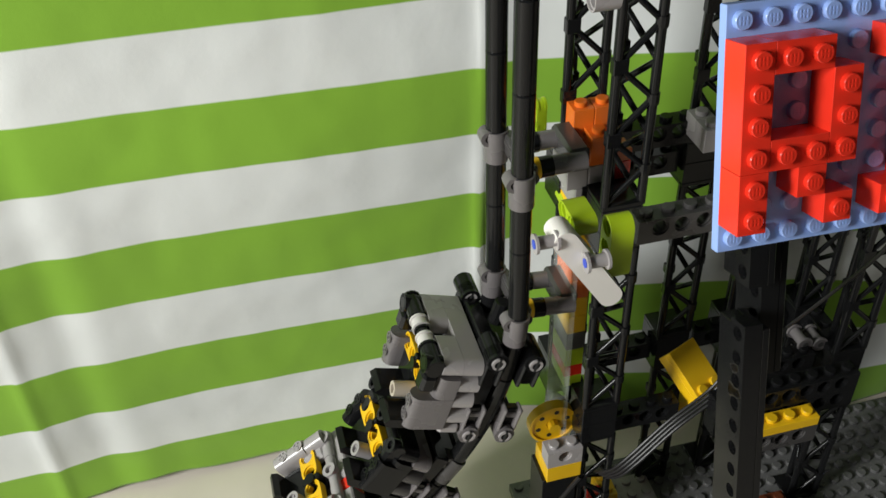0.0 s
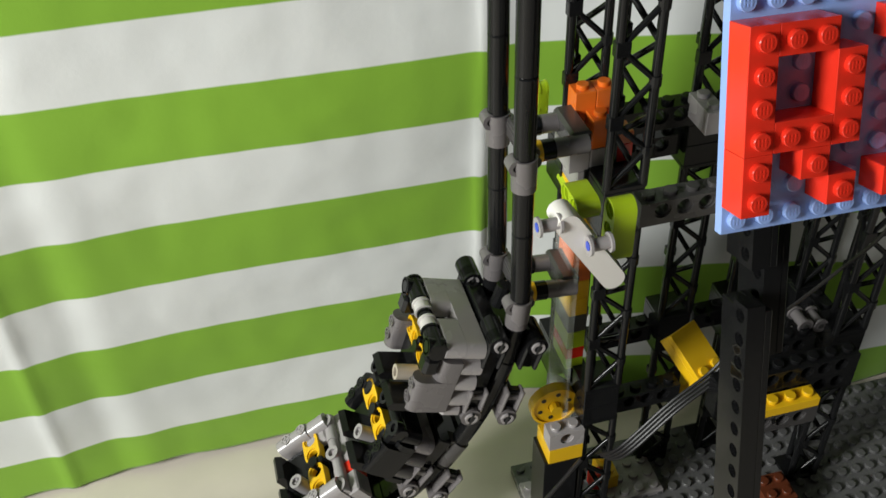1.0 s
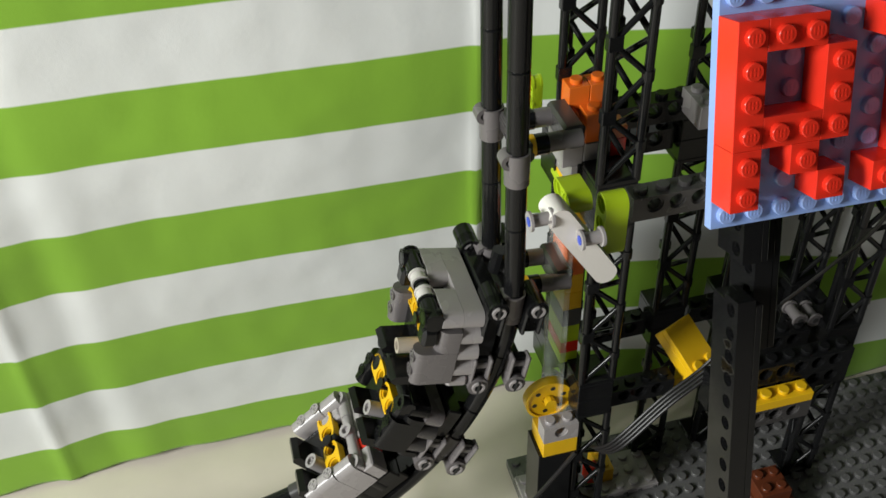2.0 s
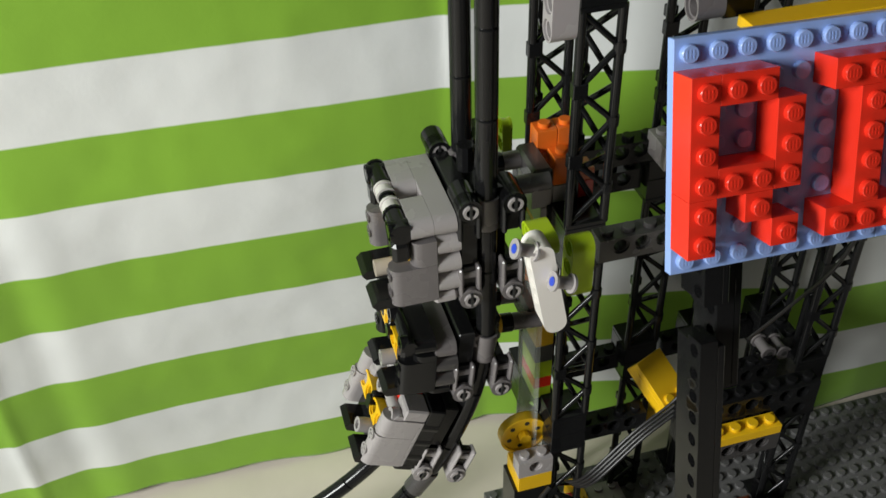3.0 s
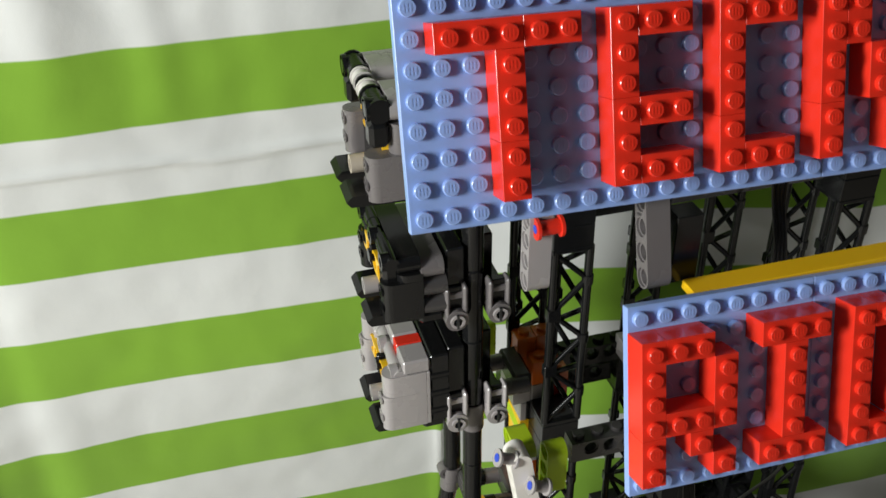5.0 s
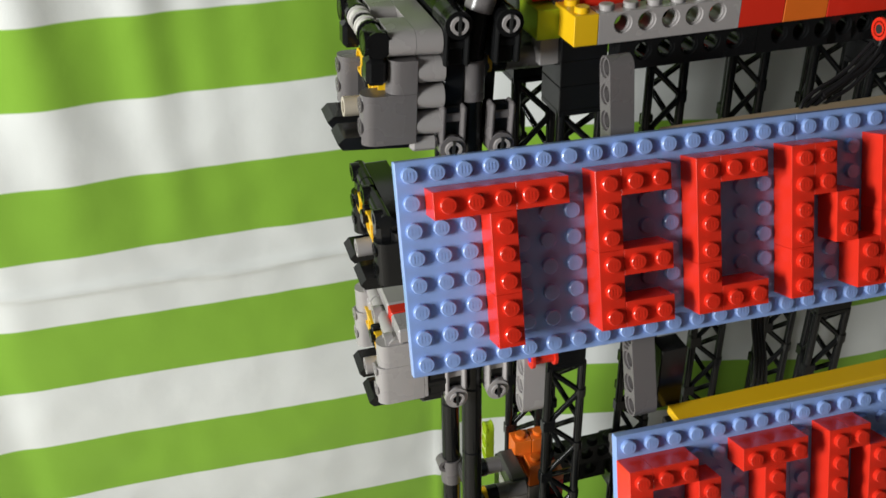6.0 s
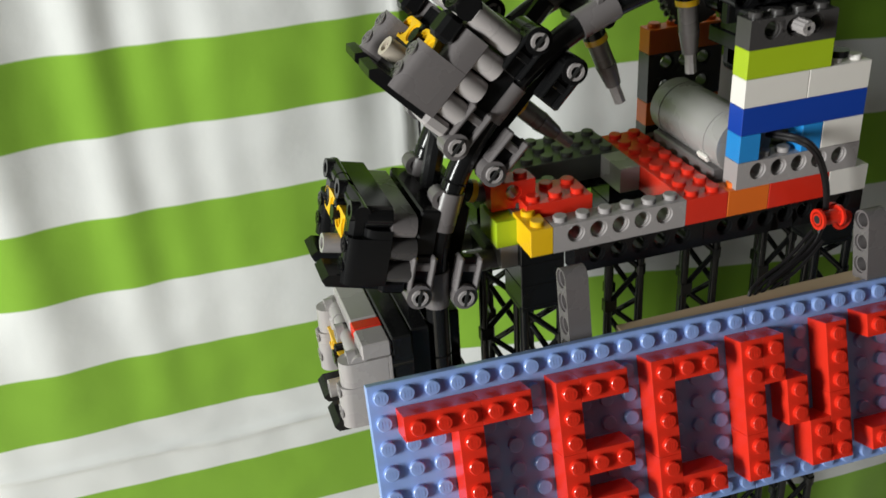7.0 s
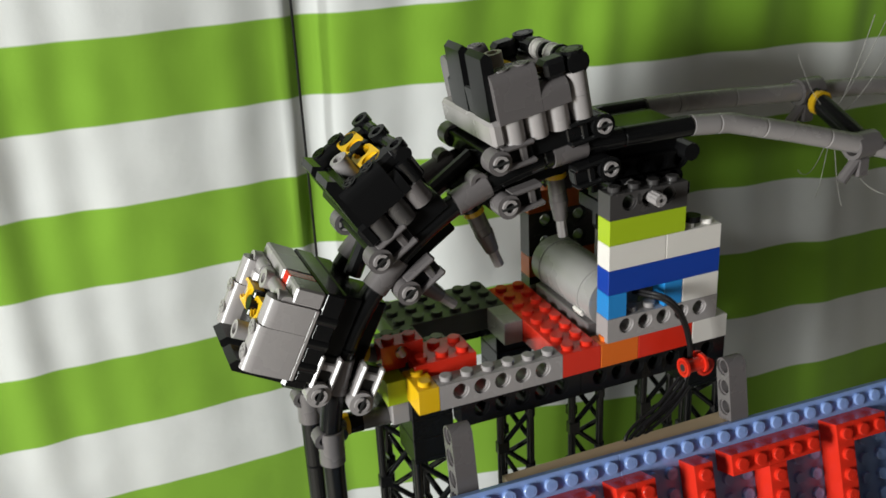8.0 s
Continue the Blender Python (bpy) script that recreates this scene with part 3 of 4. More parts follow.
# ---------------------------------------------------------------- base
def base():
    b = thing("studded_base", spot(-12, -110, LOW - 5.8), "dark grey studded baseplate under the tower", "baseplate")
    w, d = 34, 30
    bm = bmesh.new()
    box(bm, 0, w * 8, 0, d * 8, 0, 5.7, 0.3)
    part("plate", bm, BASE_GREY, b)
    verts, faces = [], []
    n = 10
    for i in range(w):
        for j in range(6, d):
            k = len(verts)
            cx, cy = i * 8 + 4, j * 8 + 4
            for r, h in ((2.4, 5.7), (2.4, 7.3), (2.2, 7.5)):
                verts += [((cx + r * math.cos(2 * math.pi * a / n)) / 1000, (cy + r * math.sin(2 * math.pi * a / n)) / 1000, h / 1000) for a in range(n)]
            for lev in (0, 1):
                faces += [(k + lev * n + a, k + lev * n + (a + 1) % n, k + lev * n + n + (a + 1) % n, k + lev * n + n + a) for a in range(n)]
            faces.append(tuple(k + 2 * n + a for a in range(n)))
    me = bpy.data.meshes.new("studs")
    me.from_pydata(verts, [], faces)
    me.materials.append(BASE_GREY)
    smooth(me)
    s = new("studs", me)
    s.parent = b
    tagged(s, kind="stuff")


base()
for x, y, w, d, mat, word, zz in ((26, 92, 4, 3, LIGHT_GREY, "light grey plate on the baseplate", 0), (-12, 92, 3, 3, LIGHT_GREY, "light grey plate on the baseplate", 0), (-10, 84, 2, 1, DARK_GREEN, "dark green brick at the tower foot", 3.2),
                             (28, 100, 1, 2, YELLOW, "yellow brick at the tower foot", 3.2), (22, 100, 1, 1, RED, "red brick at the tower foot", 3.2), (60, 118, 3, 1, YELLOW, "yellow brick at the tower foot", 40.0),
                             (92, 56, 3, 3, BROWN, "red brown brick heap on the baseplate", 0), (96, 60, 2, 2, BROWN, "red brown brick heap on the baseplate", 9.6)):
    b = part("brick", brick(w, d, 9.6 if d < 3 or mat is BROWN else 3.2), mat)
    b.matrix_basis = spot(x, y, LOW + zz)
    tagged(b, word, "toy brick", "bricks on the base")

# ---------------------------------------------------------------- top platform
DX, DY, DZ = 3.0, 70.0, 172.2


def one_brick(x, y, z, w, d, h, material, label, studs=True, holes=False, group="bricks of the platform"):
    """x, y in studs from the platform's front corner, z in millimetres over its underside."""
    b = part("holed_brick" if holes else "brick", holed_brick(w, h) if holes else brick(w, d, h, studs), material)
    b.matrix_basis = spot(DX + x * 8, DY + y * 8, DZ + z)
    return tagged(b, label, "toy brick", group)


B = 9.6
one_brick(0, 0, 0, 1, 2, B, YELLOW, "yellow brick at the platform corner")
one_brick(1, 0, 0, 6, 1, B, LIGHT_GREY, "light grey brick with five round holes along the platform edge", holes=True)
one_brick(7, 0, 0, 2, 8, B, RED, "long red brick across the platform")
one_brick(9, 0, 0, 2, 1, B, ORANGE, "orange brick on the platform edge")
one_brick(11, 0, 0, 3, 1, B, RED, "red brick on the platform edge")
one_brick(14, 0, 0, 2, 1, B, WHITE, "white brick at the platform corner", studs=False)
one_brick(9, 1, 0, 7, 7, 6.4, OLIVE, "dark stone plate under the motor")
one_brick(1, 6, 0, 6, 3, B, OLIVE, "dark stone brick at the rear of the platform")
one_brick(0, 2, 0, 2, 4, B, OLIVE, "dark stone brick at the platform side")
one_brick(-0.9, 1.5, -1, 1, 2, B, LIME, "lime brick below the platform corner", studs=False)
one_brick(-0.8, 2.3, B, 2, 1, B, RED, "red brick with round holes on the platform corner", holes=True)
one_brick(0.4, 1.4, B - 3, 3, 2, 6.4, RED, "red plate with six studs on the platform corner")
one_brick(6, 4.0, 0, 1, 2, B, LIGHT_GREY, "light grey brick beside the platform opening", studs=False)
one_brick(2, 3.6, 0, 1, 1, B, MID_GREY, "grey brick in the platform opening")
one_brick(9.2, 2, 6.4, 2, 1, 3.2, DARK_GREEN, "dark green plate beside the motor")
one_brick(-0.7, 1.6, -B, 1, 1, B - 1.2, LIGHT_GREY, "light grey brick under the yellow corner", studs=False)

# the motor's brick housing
HX = (77.5 - DX) / 8
one_brick(HX, 0, B, 6, 1, B, LIGHT_GREY, "light grey holed brick under the housing wall", holes=True, group="bricks of the motor housing")
one_brick(HX, 0, 2 * B, 1, 1, B, AZURE, "azure brick in the housing wall", group="bricks of the motor housing")
one_brick(HX + 3, 0, 2 * B, 1, 1, B, AZURE, "azure brick in the housing wall", group="bricks of the motor housing")
one_brick(HX + 4, 0, 2 * B, 2, 1, B, WHITE, "white brick in the housing wall", group="bricks of the motor housing")
one_brick(HX, 0, 3 * B, 6, 1, B, BLUE, "long blue brick in the housing wall", group="bricks of the motor housing")
one_brick(HX, 0, 4 * B, 3, 1, B, WHITE, "white brick in the housing wall", group="bricks of the motor housing")
one_brick(HX + 3, 0, 4 * B, 3, 1, B, WHITE, "white brick in the housing wall", group="bricks of the motor housing")
one_brick(HX, 0, 5 * B, 4, 1, B, LIME, "lime brick in the housing wall", group="bricks of the motor housing")
one_brick(HX, 0, 6 * B, 4, 1, B, DARK_GREY, "dark grey holed brick on top of the housing wall", holes=True, group="bricks of the motor housing")
for k, (mat, word, holes) in enumerate(((DARK_GREY, "dark grey brick in the rear housing wall", True), (ORANGE, "orange brick in the rear housing wall", False), (DARK_GREY, "dark grey holed brick in the rear housing wall", True),
                                        (DARK_GREY, "dark grey holed brick in the rear housing wall", True), (ORANGE, "orange brick in the rear housing wall", False))):
    one_brick(HX + 0.2, 8.2, B * k - 0.2 if k else 0, 4, 1, B, mat, word, holes=holes, group="bricks of the motor housing")
bm = bmesh.new()
rod(bm, (0, -5, 0), (0, 62, 0), 2.3, 8)
box(bm, -2.4, 2.4, -5, 0, -0.8, 0.8, 0.2)
box(bm, -0.8, 0.8, -5, 0, -2.4, 2.4, 0.2)
axle = tagged(part("axle", bm, LIGHT_GREY), "light grey cross axle through the housing wall", "axle")
axle.matrix_basis = spot(95, 70, 236)
bm = bmesh.new()
rod(bm, (0, 0, 0), (0, 0, 2.2), 3.2, 14)
b = tagged(part("stud_cap", bm, BLACK), "black round plate on the white brick", "round plate")
b.matrix_basis = spot(115, 74, 172.2 + 5 * B + 1.7)


def motor():
    m = thing("motor", spot(86, 80, 193), "light grey electric motor lying on the platform", "motor")
    bm = bmesh.new()
    rod(bm, (0, 0, 0), (0, 46, 0), 10.6, 28)
    ring(bm, (0, 9, 0), "y", 10.9, 10.0, 1.4, 28)
    ring(bm, (0, 40, 0), "y", 10.9, 10.0, 1.4, 28)
    part("can", bm, MOTOR, m)
    bm = bmesh.new()
    rod(bm, (0, 46, 0), (0, 54, 0), 9.8, 28, 5)
    part("end_cap", bm, MID_GREY, m)
    bm = bmesh.new()
    for a in (150,):
        box(bm, -1.2, 1.2, 6, 12, 10.6, 12.0, 0.3)
        place(bm, pose(0, 0, 0, 0, a - 270 if a == 150 else 0, 0))
    part("latch", bm, WHITE, m)
    bm = bmesh.new()
    box(bm, -10, 10, 2, 44, -14.2, -8, 0.5)
    part("foot", bm, MID_GREY, m)


motor()


def gear(x, y, z, r, label):
    bm = bmesh.new()
    ring(bm, (0, 0, 0), "y", r - 1.8, 2.6, 6, 32)
    teeth = int(r * 2)
    for k in range(teeth):
        a = 2 * math.pi * k / teeth
        c, s = math.cos(a), math.sin(a)
        rod(bm, (c * (r - 2.2), -2.6, s * (r - 2.2)), (c * (r - 2.2), 2.6, s * (r - 2.2)), 1.15, 6)
        rod(bm, (c * (r - 2.5), 0, s * (r - 2.5)), (c * r, 0, s * r), 0.9, 5)
    g = tagged(part("gear", bm, DARK_GREY), label, "gear", "lift gears")
    g.matrix_basis = spot(x, y, z)


gear(88, 122, 238, 14, "dark grey toothed gear of the chain lift")
gear(112, 116, 236, 18, "dark grey toothed gear of the chain lift")


def ribbon(points, strands, gap, r, material, label, side):
    c = thing("cable", Matrix(), label, "cable")
    for k in range(strands):
        bm = bmesh.new()
        off = Vector(side) * (k - (strands - 1) / 2) * gap
        pts = [Vector(p) + Vector((0, 0, TABLE_Z)) + off for p in points]
        fine = []
        for i in range(len(pts) - 1):
            p0, p1, p2, p3 = pts[max(i - 1, 0)], pts[i], pts[i + 1], pts[min(i + 2, len(pts) - 1)]
            for j in range(8):
                u = j / 8
                fine.append(0.5 * ((2 * p1) + (p2 - p0) * u + (2 * p0 - 5 * p1 + 4 * p2 - p3) * u * u + (3 * p1 - p0 - 3 * p2 + p3) * u ** 3))
        fine.append(pts[-1])
        sweep(bm, fine, r, 8)
        part("strand", bm, material, c)
    return c


ribbon([(92, 76, 198), (98, 63, 198), (105, 62, 188), (108.6, 62, 173), (105, 61, 160), (96, 60, 154), (86, 58, 150)], 2, 1.3, 0.9, CABLE, "black motor cable looping off the housing", (0.3, 0, 0.9))
ribbon([(106, 61, 163), (96, 60, 154), (84, 58, 149), (79, 56, 142), (73, 52, 108), (70.5, 50, 74), (76.5, 50, 38), (70, 58, 0), (63, 66, -60), (64, 66, -112), (55.5, 63, -132), (35, 62, -149), (15, 62, -170.5), (10, 70, -182)], 4, 2.1, 0.7, CABLE,
       "four-strand dark cable running down the tower", (0.7, -0.12, -0.7))
ribbon([(77, 60, -102), (80, 44, -70), (82, 30, -40), (84, 26, -10), (86, 30, 40)], 1, 1, 0.7, CABLE, "thin dark wire behind the lower sign", (1, 0, 0))
ribbon([(0, 70, -180), (-20, 72, -214), (-44, 70, -236), (-70, 64, -250), (-120, 50, -259)], 1, 1, 1.0, CABLE, "thin black wire trailing to the table", (1, 0, 0))

# ---------------------------------------------------------------- track
TRACK_X, R_TOP, Z_TOP, R_LOW, Z_LOW = -26.0, 92.0, 160.0, 148.0, -80.0
RAIL_Y = (82.0, 112.0)
BEND, R_CREST = math.radians(70), 150.0       # the curve opens out towards the crest


def track(s):
    """Place and lean of the track's middle line, s millimetres above the foot of its upright part."""
    if s < 0:
        a = min(-s / R_LOW, math.pi / 2)
        over = max(0.0, -s - R_LOW * math.pi / 2)
        return TRACK_X - R_LOW + R_LOW * math.cos(a) - over, Z_LOW - R_LOW * math.sin(a), math.degrees(a)
    if s < Z_TOP - Z_LOW:
        return TRACK_X, Z_LOW + s, 0.0
    u = s - Z_TOP + Z_LOW
    if u < R_TOP * BEND:
        a = u / R_TOP
        return TRACK_X + R_TOP - R_TOP * math.cos(a), Z_TOP + R_TOP * math.sin(a), math.degrees(a)
    x0, z0 = TRACK_X + R_TOP - R_TOP * math.cos(BEND), Z_TOP + R_TOP * math.sin(BEND)
    u -= R_TOP * BEND
    a = min(BEND + u / R_CREST, math.pi / 2)
    over = max(0.0, u - R_CREST * (math.pi / 2 - BEND))
    return x0 + R_CREST * (math.cos(BEND) - math.cos(a)) + over, z0 + R_CREST * (math.sin(a) - math.sin(BEND)), math.degrees(a)


S_TOP = Z_TOP - Z_LOW + R_TOP * BEND + R_CREST * (math.pi / 2 - BEND)
S_BLACK = S_TOP + 34
coaster = thing("coaster_track", Matrix(), "tubular coaster track climbing the tower, black then light grey", "coaster track")


def ribbed(points, r, every=4):
    """A jointed tube: a fine groove every few points."""
    pts, radii = [], []
    for i, p in enumerate(points):
        p = Vector(p)
        if i % every == every - 1 and i < len(points) - 1:
            d = (Vector(points[i + 1]) - p).normalized()
            pts += [p - d * 0.5, p, p + d * 0.5]
            radii += [r, r * 0.88, r]
        else:
            pts.append(p)
            radii.append(r)
    bm = bmesh.new()
    sweep(bm, pts, r, 14, radii)
    return bm


for ry in RAIL_Y:
    bm = ribbed([(track(s)[0], ry, track(s)[1] + TABLE_Z) for s in np.arange(-420, S_BLACK, 4.0)], 3.9, 8)
    part("rail", bm, BLACK_SATIN, coaster, "black tube rail")
ends = {82.0: [(118, 82, 255.5), (135, 82, 254), (165, 81, 246), (210, 78, 233), (260, 74, 214), (330, 66, 180)], 112.0: [(118, 112, 255.5), (140, 112, 255), (180, 113, 252), (236, 115, 248), (300, 117, 238), (360, 119, 222)]}
for ry in RAIL_Y:
    pts = ends[ry]
    fine = []
    for a, b in zip(pts, pts[1:]):
        fine += [Vector(a).lerp(Vector(b), k / 6) + Vector((0, 0, TABLE_Z)) for k in range(6)]
    part("rail", ribbed(fine, 3.9, 5), LIGHT_GREY, coaster, "light grey tube rail")


def tie(s, upright):
    """A sleeper: a grey clip round each rail, a cross bar, and arms that reach towards the tower."""
    x, z, a = track(s)
    t = tagged(new("track_tie"), "grey track tie clipped round both rails", "track tie", "ties of the track")
    t.matrix_basis = spot(x, 0, z, 0, a, 0)
    for y in RAIL_Y:
        bm = bmesh.new()
        rod(bm, (0, y, -6.5), (0, y, 6.5), 4.6, 16)
        ring(bm, (-3.2, y, 4), "y", 3.2, 1.6, 5.5, 14)
        box(bm, -2.5, 3, y - 2.6, y + 2.6, 0, 7.5, 0.9)
        part("clip", bm, MID_GREY if s > -20 else DARK_GREY, t)
    bm = bmesh.new()
    rod(bm, (4, RAIL_Y[0], 3), (4, RAIL_Y[1], 3), 2.4, 10)
    box(bm, 2, 7, RAIL_Y[0] + 3, RAIL_Y[1] - 3, -2, 6, 0.8)
    part("cross_bar", bm, BLACK if not upright else DARK_GREY, t)
    if upright:
        for y in (90.0, 106.0):
            bm = bmesh.new()
            ring(bm, (7.5, y, 2), "x", 4.1, 2, 2.2, 14)
            part("bush", bm, YELLOW, t, "yellow bush")
            bm = bmesh.new()
            rod(bm, (8.6, y, 2), (13.5, y, 2), 3.9, 14)
            part("black_collar", bm, BLACK, t)
            bm = bmesh.new()
            rod(bm, (13.5, y, 2), (26, y, 2), 3.6, 14)
            part("sleeve", bm, MID_GREY, t)
        bm = bmesh.new()
        box(bm, 20, 28, 90, 110, -2.6, 6.4, 1.2)
        part("angle_block", bm, DARK_GREY, t)
    elif s > 0:
        y = 97.0
        bm = bmesh.new()
        rod(bm, (5, y, 2), (13, y, 2), 4.0, 12)
        part("black_collar", bm, BLACK, t)
        bm = bmesh.new()
        ring(bm, (14, y, 2), "x", 4.0, 2, 2.0, 14)
        part("bush", bm, YELLOW, t, "yellow bush")
        bm = bmesh.new()
        rod(bm, (15, y, 2), (24, y, 2), 3.4, 12)
        rod(bm, (24, y, 2), (32, y, 2), 3.6, 12, 2.6)
        part("sleeve", bm, MID_GREY, t)
        bm = bmesh.new()
        rod(bm, (30, y, 2), (39, y, 2), 2.0, 8)
        part("axle_tip", bm, LIGHT_GREY, t)


for zt in (-30, 68, 162):
    tie(zt - Z_LOW, True)
tie(-15, True)
for s in (270, 309, 348, 386, -95, -175, -250, -330):
    tie(s, False)


def lift_frame():
    """The black frame that holds the end of the black rails over the motor."""
    f = thing("lift_frame", spot(0, 0, 0), "black frame of beams holding the track over the motor", "frame")
    for y in (84.5, 103.5):
        bm = bmesh.new()
        liftarm(bm, 5)
        place(bm, pose(84, y, 250.5 - 8))
        part("beam", bm, BLACK, f)
        bm = bmesh.new()
        liftarm(bm, 4)
        place(bm, pose(90, y, 236))
        part("beam", bm, BLACK, f)
        for x in (94, 106, 119):
            bm = bmesh.new()
            liftarm(bm, 5)
            place(bm, pose(x, y + 8.2 if y < 90 else y - 8.2, 216, 0, -90, 0))
            part("upright", bm, BLACK, f)
    for x0, x1, y0, y1, z0, z1, edge in ((84, 121, 93, 97, 232, 249, 0.5),
                                         (88, 120.5, 87, 110, 222, 227.6, 0.4),
                                         (88, 120.5, 93, 103, 227.8, 240, 0.4),
                                         (92, 116, 86.4, 107.6, 238, 257, 0.6),
                                         (100, 121, 84, 112, 228, 233, 0.5)):
        bm = bmesh.new()
        box(bm, x0, x1, y0, y1, z0, z1, edge)
        part("side_plate", bm, BLACK, f)
    bm = bmesh.new()
    rod(bm, (104, 80, 236), (104, 124, 236), 3.0, 10)
    rod(bm, (118, 80, 246), (118, 124, 246), 3.4, 10)
    part("cross_axle", bm, BLACK, f)


lift_frame()


def knuckle(x, y, z):
    k = thing("rail_knuckle", spot(x, y, z), "grey and black joint with yellow bush between the grey rails", "rail joint")
    bm = bmesh.new()
    rod(bm, (0, -14, -6), (0, 14, 6), 4.2, 12)
    part("bar", bm, BLACK, k)
    bm = bmesh.new()
    ring(bm, (0, 8, 3.5), "y", 5.0, 2.5, 3, 14)
    part("bush", bm, YELLOW, k)
    for dy, dz in ((-17, -8), (16, 7)):
        bm = bmesh.new()
        ring(bm, (0, dy, dz), "x", 5.6, 3.9, 11, 14)
        box(bm, -3, 3, dy - 2.5, dy + 2.5, dz - 13, dz - 5, 0.8)
        rod(bm, (-2, dy, dz - 6), (-9, dy, dz - 14), 2.3, 10)
        part("clip", bm, MID_GREY, k)


knuckle(199, 97, 244)



def cobweb():
    """Dusty threads that hang about the rail joint."""
    w = thing("cobweb", spot(199, 97, 244), "dusty grey cobweb threads on the rail joint", "cobweb")
    for k, (dx, dy, dz, sag) in enumerate(((-34, -20, -12, 9), (-22, -18, -26, 5), (12, -20, -30, 7), (34, 6, 26, 6), (20, 4, 38, 4), (-10, 12, 24, 5), (44, 14, 48, 5), (-4, -14, -34, 6))):
        a, b = Vector((0, 0, -4 + k)), Vector((dx, dy, dz))
        bm = bmesh.new()
        sweep(bm, [a.lerp(b, u / 12) - Vector((0, 0, sag * 4 * (u / 12) * (1 - u / 12))) for u in range(13)], 0.13, 6)
        part("thread", bm, WEB, w)


cobweb()

# ---------------------------------------------------------------- train
CAR_Y = 82.0
AXLES = 39.6        # between a car's rear and front wheels


def cross_arm(bm, x0, x1, y0, y1, zc, w=7.4):
    """A studless beam laid across the car: flat along y, its ends rounded about x."""
    r = w / 2
    n = 10
    loop = []
    for k in range(n + 1):
        a = math.pi / 2 + math.pi * k / n
        loop.append((y0 + r + r * math.cos(a), zc + r * math.sin(a)))
    for k in range(n + 1):
        a = -math.pi / 2 + math.pi * k / n
        loop.append((y1 - r + r * math.cos(a), zc + r * math.sin(a)))
    a = [bm.verts.new((x0, y, z)) for y, z in loop]
    b = [bm.verts.new((x1, y, z)) for y, z in loop]
    bm.faces.new(a)
    bm.faces.new(b)
    for k in range(len(loop)):
        j = (k + 1) % len(loop)
        bm.faces.new((a[k], a[j], b[j], b[k]))


def panel(bm, outline, y0, y1):
    """An extruded outline in x, z."""
    a = [bm.verts.new((x, y0, z)) for x, z in outline]
    b = [bm.verts.new((x, y1, z)) for x, z in outline]
    bm.faces.new(a)
    bm.faces.new(b)
    for k in range(len(outline)):
        j = (k + 1) % len(outline)
        bm.faces.new((a[k], a[j], b[j], b[k]))


def rounded_side(bm, x0, x1, z0, z1, y0, y1, r=3.6):
    """A side panel whose outer (low x) edge is rounded in plan, as a stack of beams seen from the side."""
    n = 8
    mid = (y0 + y1) / 2
    h = (y1 - y0) / 2
    plan = [(x1, y0), (x1, y1)] + [(x0 + h + h * math.cos(math.pi / 2 + math.pi * k / n), mid + h * math.sin(math.pi / 2 + math.pi * k / n)) for k in range(n + 1)]
    a = [bm.verts.new((x, y, z0)) for x, y in plan]
    b = [bm.verts.new((x, y, z1)) for x, y in plan]
    bm.faces.new(a)
    bm.faces.new(b)
    for k in range(len(plan)):
        j = (k + 1) % len(plan)
        bm.faces.new((a[k], a[j], b[j], b[k]))


def tube_end(bm, x, y, z, length, r=3.6):
    """A short open tube along x with its mouth at low x, crossed inside like an axle hole."""
    ring(bm, (x + length / 2, y, z), "x", r, r * 0.6, length, 14)
    box(bm, x + 1.0, x + 2, y - 0.5, y + 0.5, z - r * 0.6, z + r * 0.6, 0)
    box(bm, x + 1.0, x + 2, y - r * 0.6, y + r * 0.6, z - 0.5, z + 0.5, 0)


def clip_pair(c, z, material, near=-7.5, up=14):
    """Forked wheel clips either side of each rail, each holding a slotted pin."""
    for y0, y1 in ((near, near + 6.5), (37.5 - 6.5, 37.5)):
        for x in (-8.0, 8.0):
            bm = bmesh.new()
            if material is BLACK:                # closed sleeves instead of forks
                end = y0 + 14 if y0 < 10 else y1 + 6
                rod(bm, (x, y0 + 1.4, z), (x, end, z), 4.3, 16)
                box(bm, x - 3.2, x + 3.2, y0 + 3, y0 + 9, z - 12, z - 1, 0.8)
            ring(bm, (x, (y0 + y1) / 2, z), "y", 4.3, 2.9, y1 - y0, 16)
            for dx in (-3.3, 3.3):
                box(bm, x + dx - 0.9, x + dx + 0.9, y0 + 0.3, y1 - 0.3, min(z + 1.5, z + up), max(z + 1.5, z + up), 0.7)
            box(bm, x - 3.4, x + 3.4, y0 + 1.6, y1 - 0.6, z + 0.6 * up, z + 0.6 * up + 2.8, 0.5)
            clip = part("wheel_clip", bm, material, c)
            bm = bmesh.new()
            box(bm, x - 2.5, x + 2.5, y0 + 2.4, y1 - 0.8, min(z + 2, z + up), max(z + 2, z + up - 0.5), 0.4)
            part("axle_block", bm, BLACK, clip)
            bm = bmesh.new()
            out = y0 - 0.5 if y0 < 10 else y0 + 0.5
            ring(bm, (x, out + 0.6, z), "y", 2.75, 1.75, 2.0, 16)
            part("pin", bm, LIGHT_GREY, clip, "light grey pin end")
            bm = bmesh.new()
            rod(bm, (x, y0 + 0.9, z), (x, y1 - 0.5, z), 2.7, 12)
            box(bm, x - 0.45, x + 0.45, out - 0.5, out + 0.4, z - 2.9, z + 2.9, 0)
            part("slot", bm, HOLE, clip)


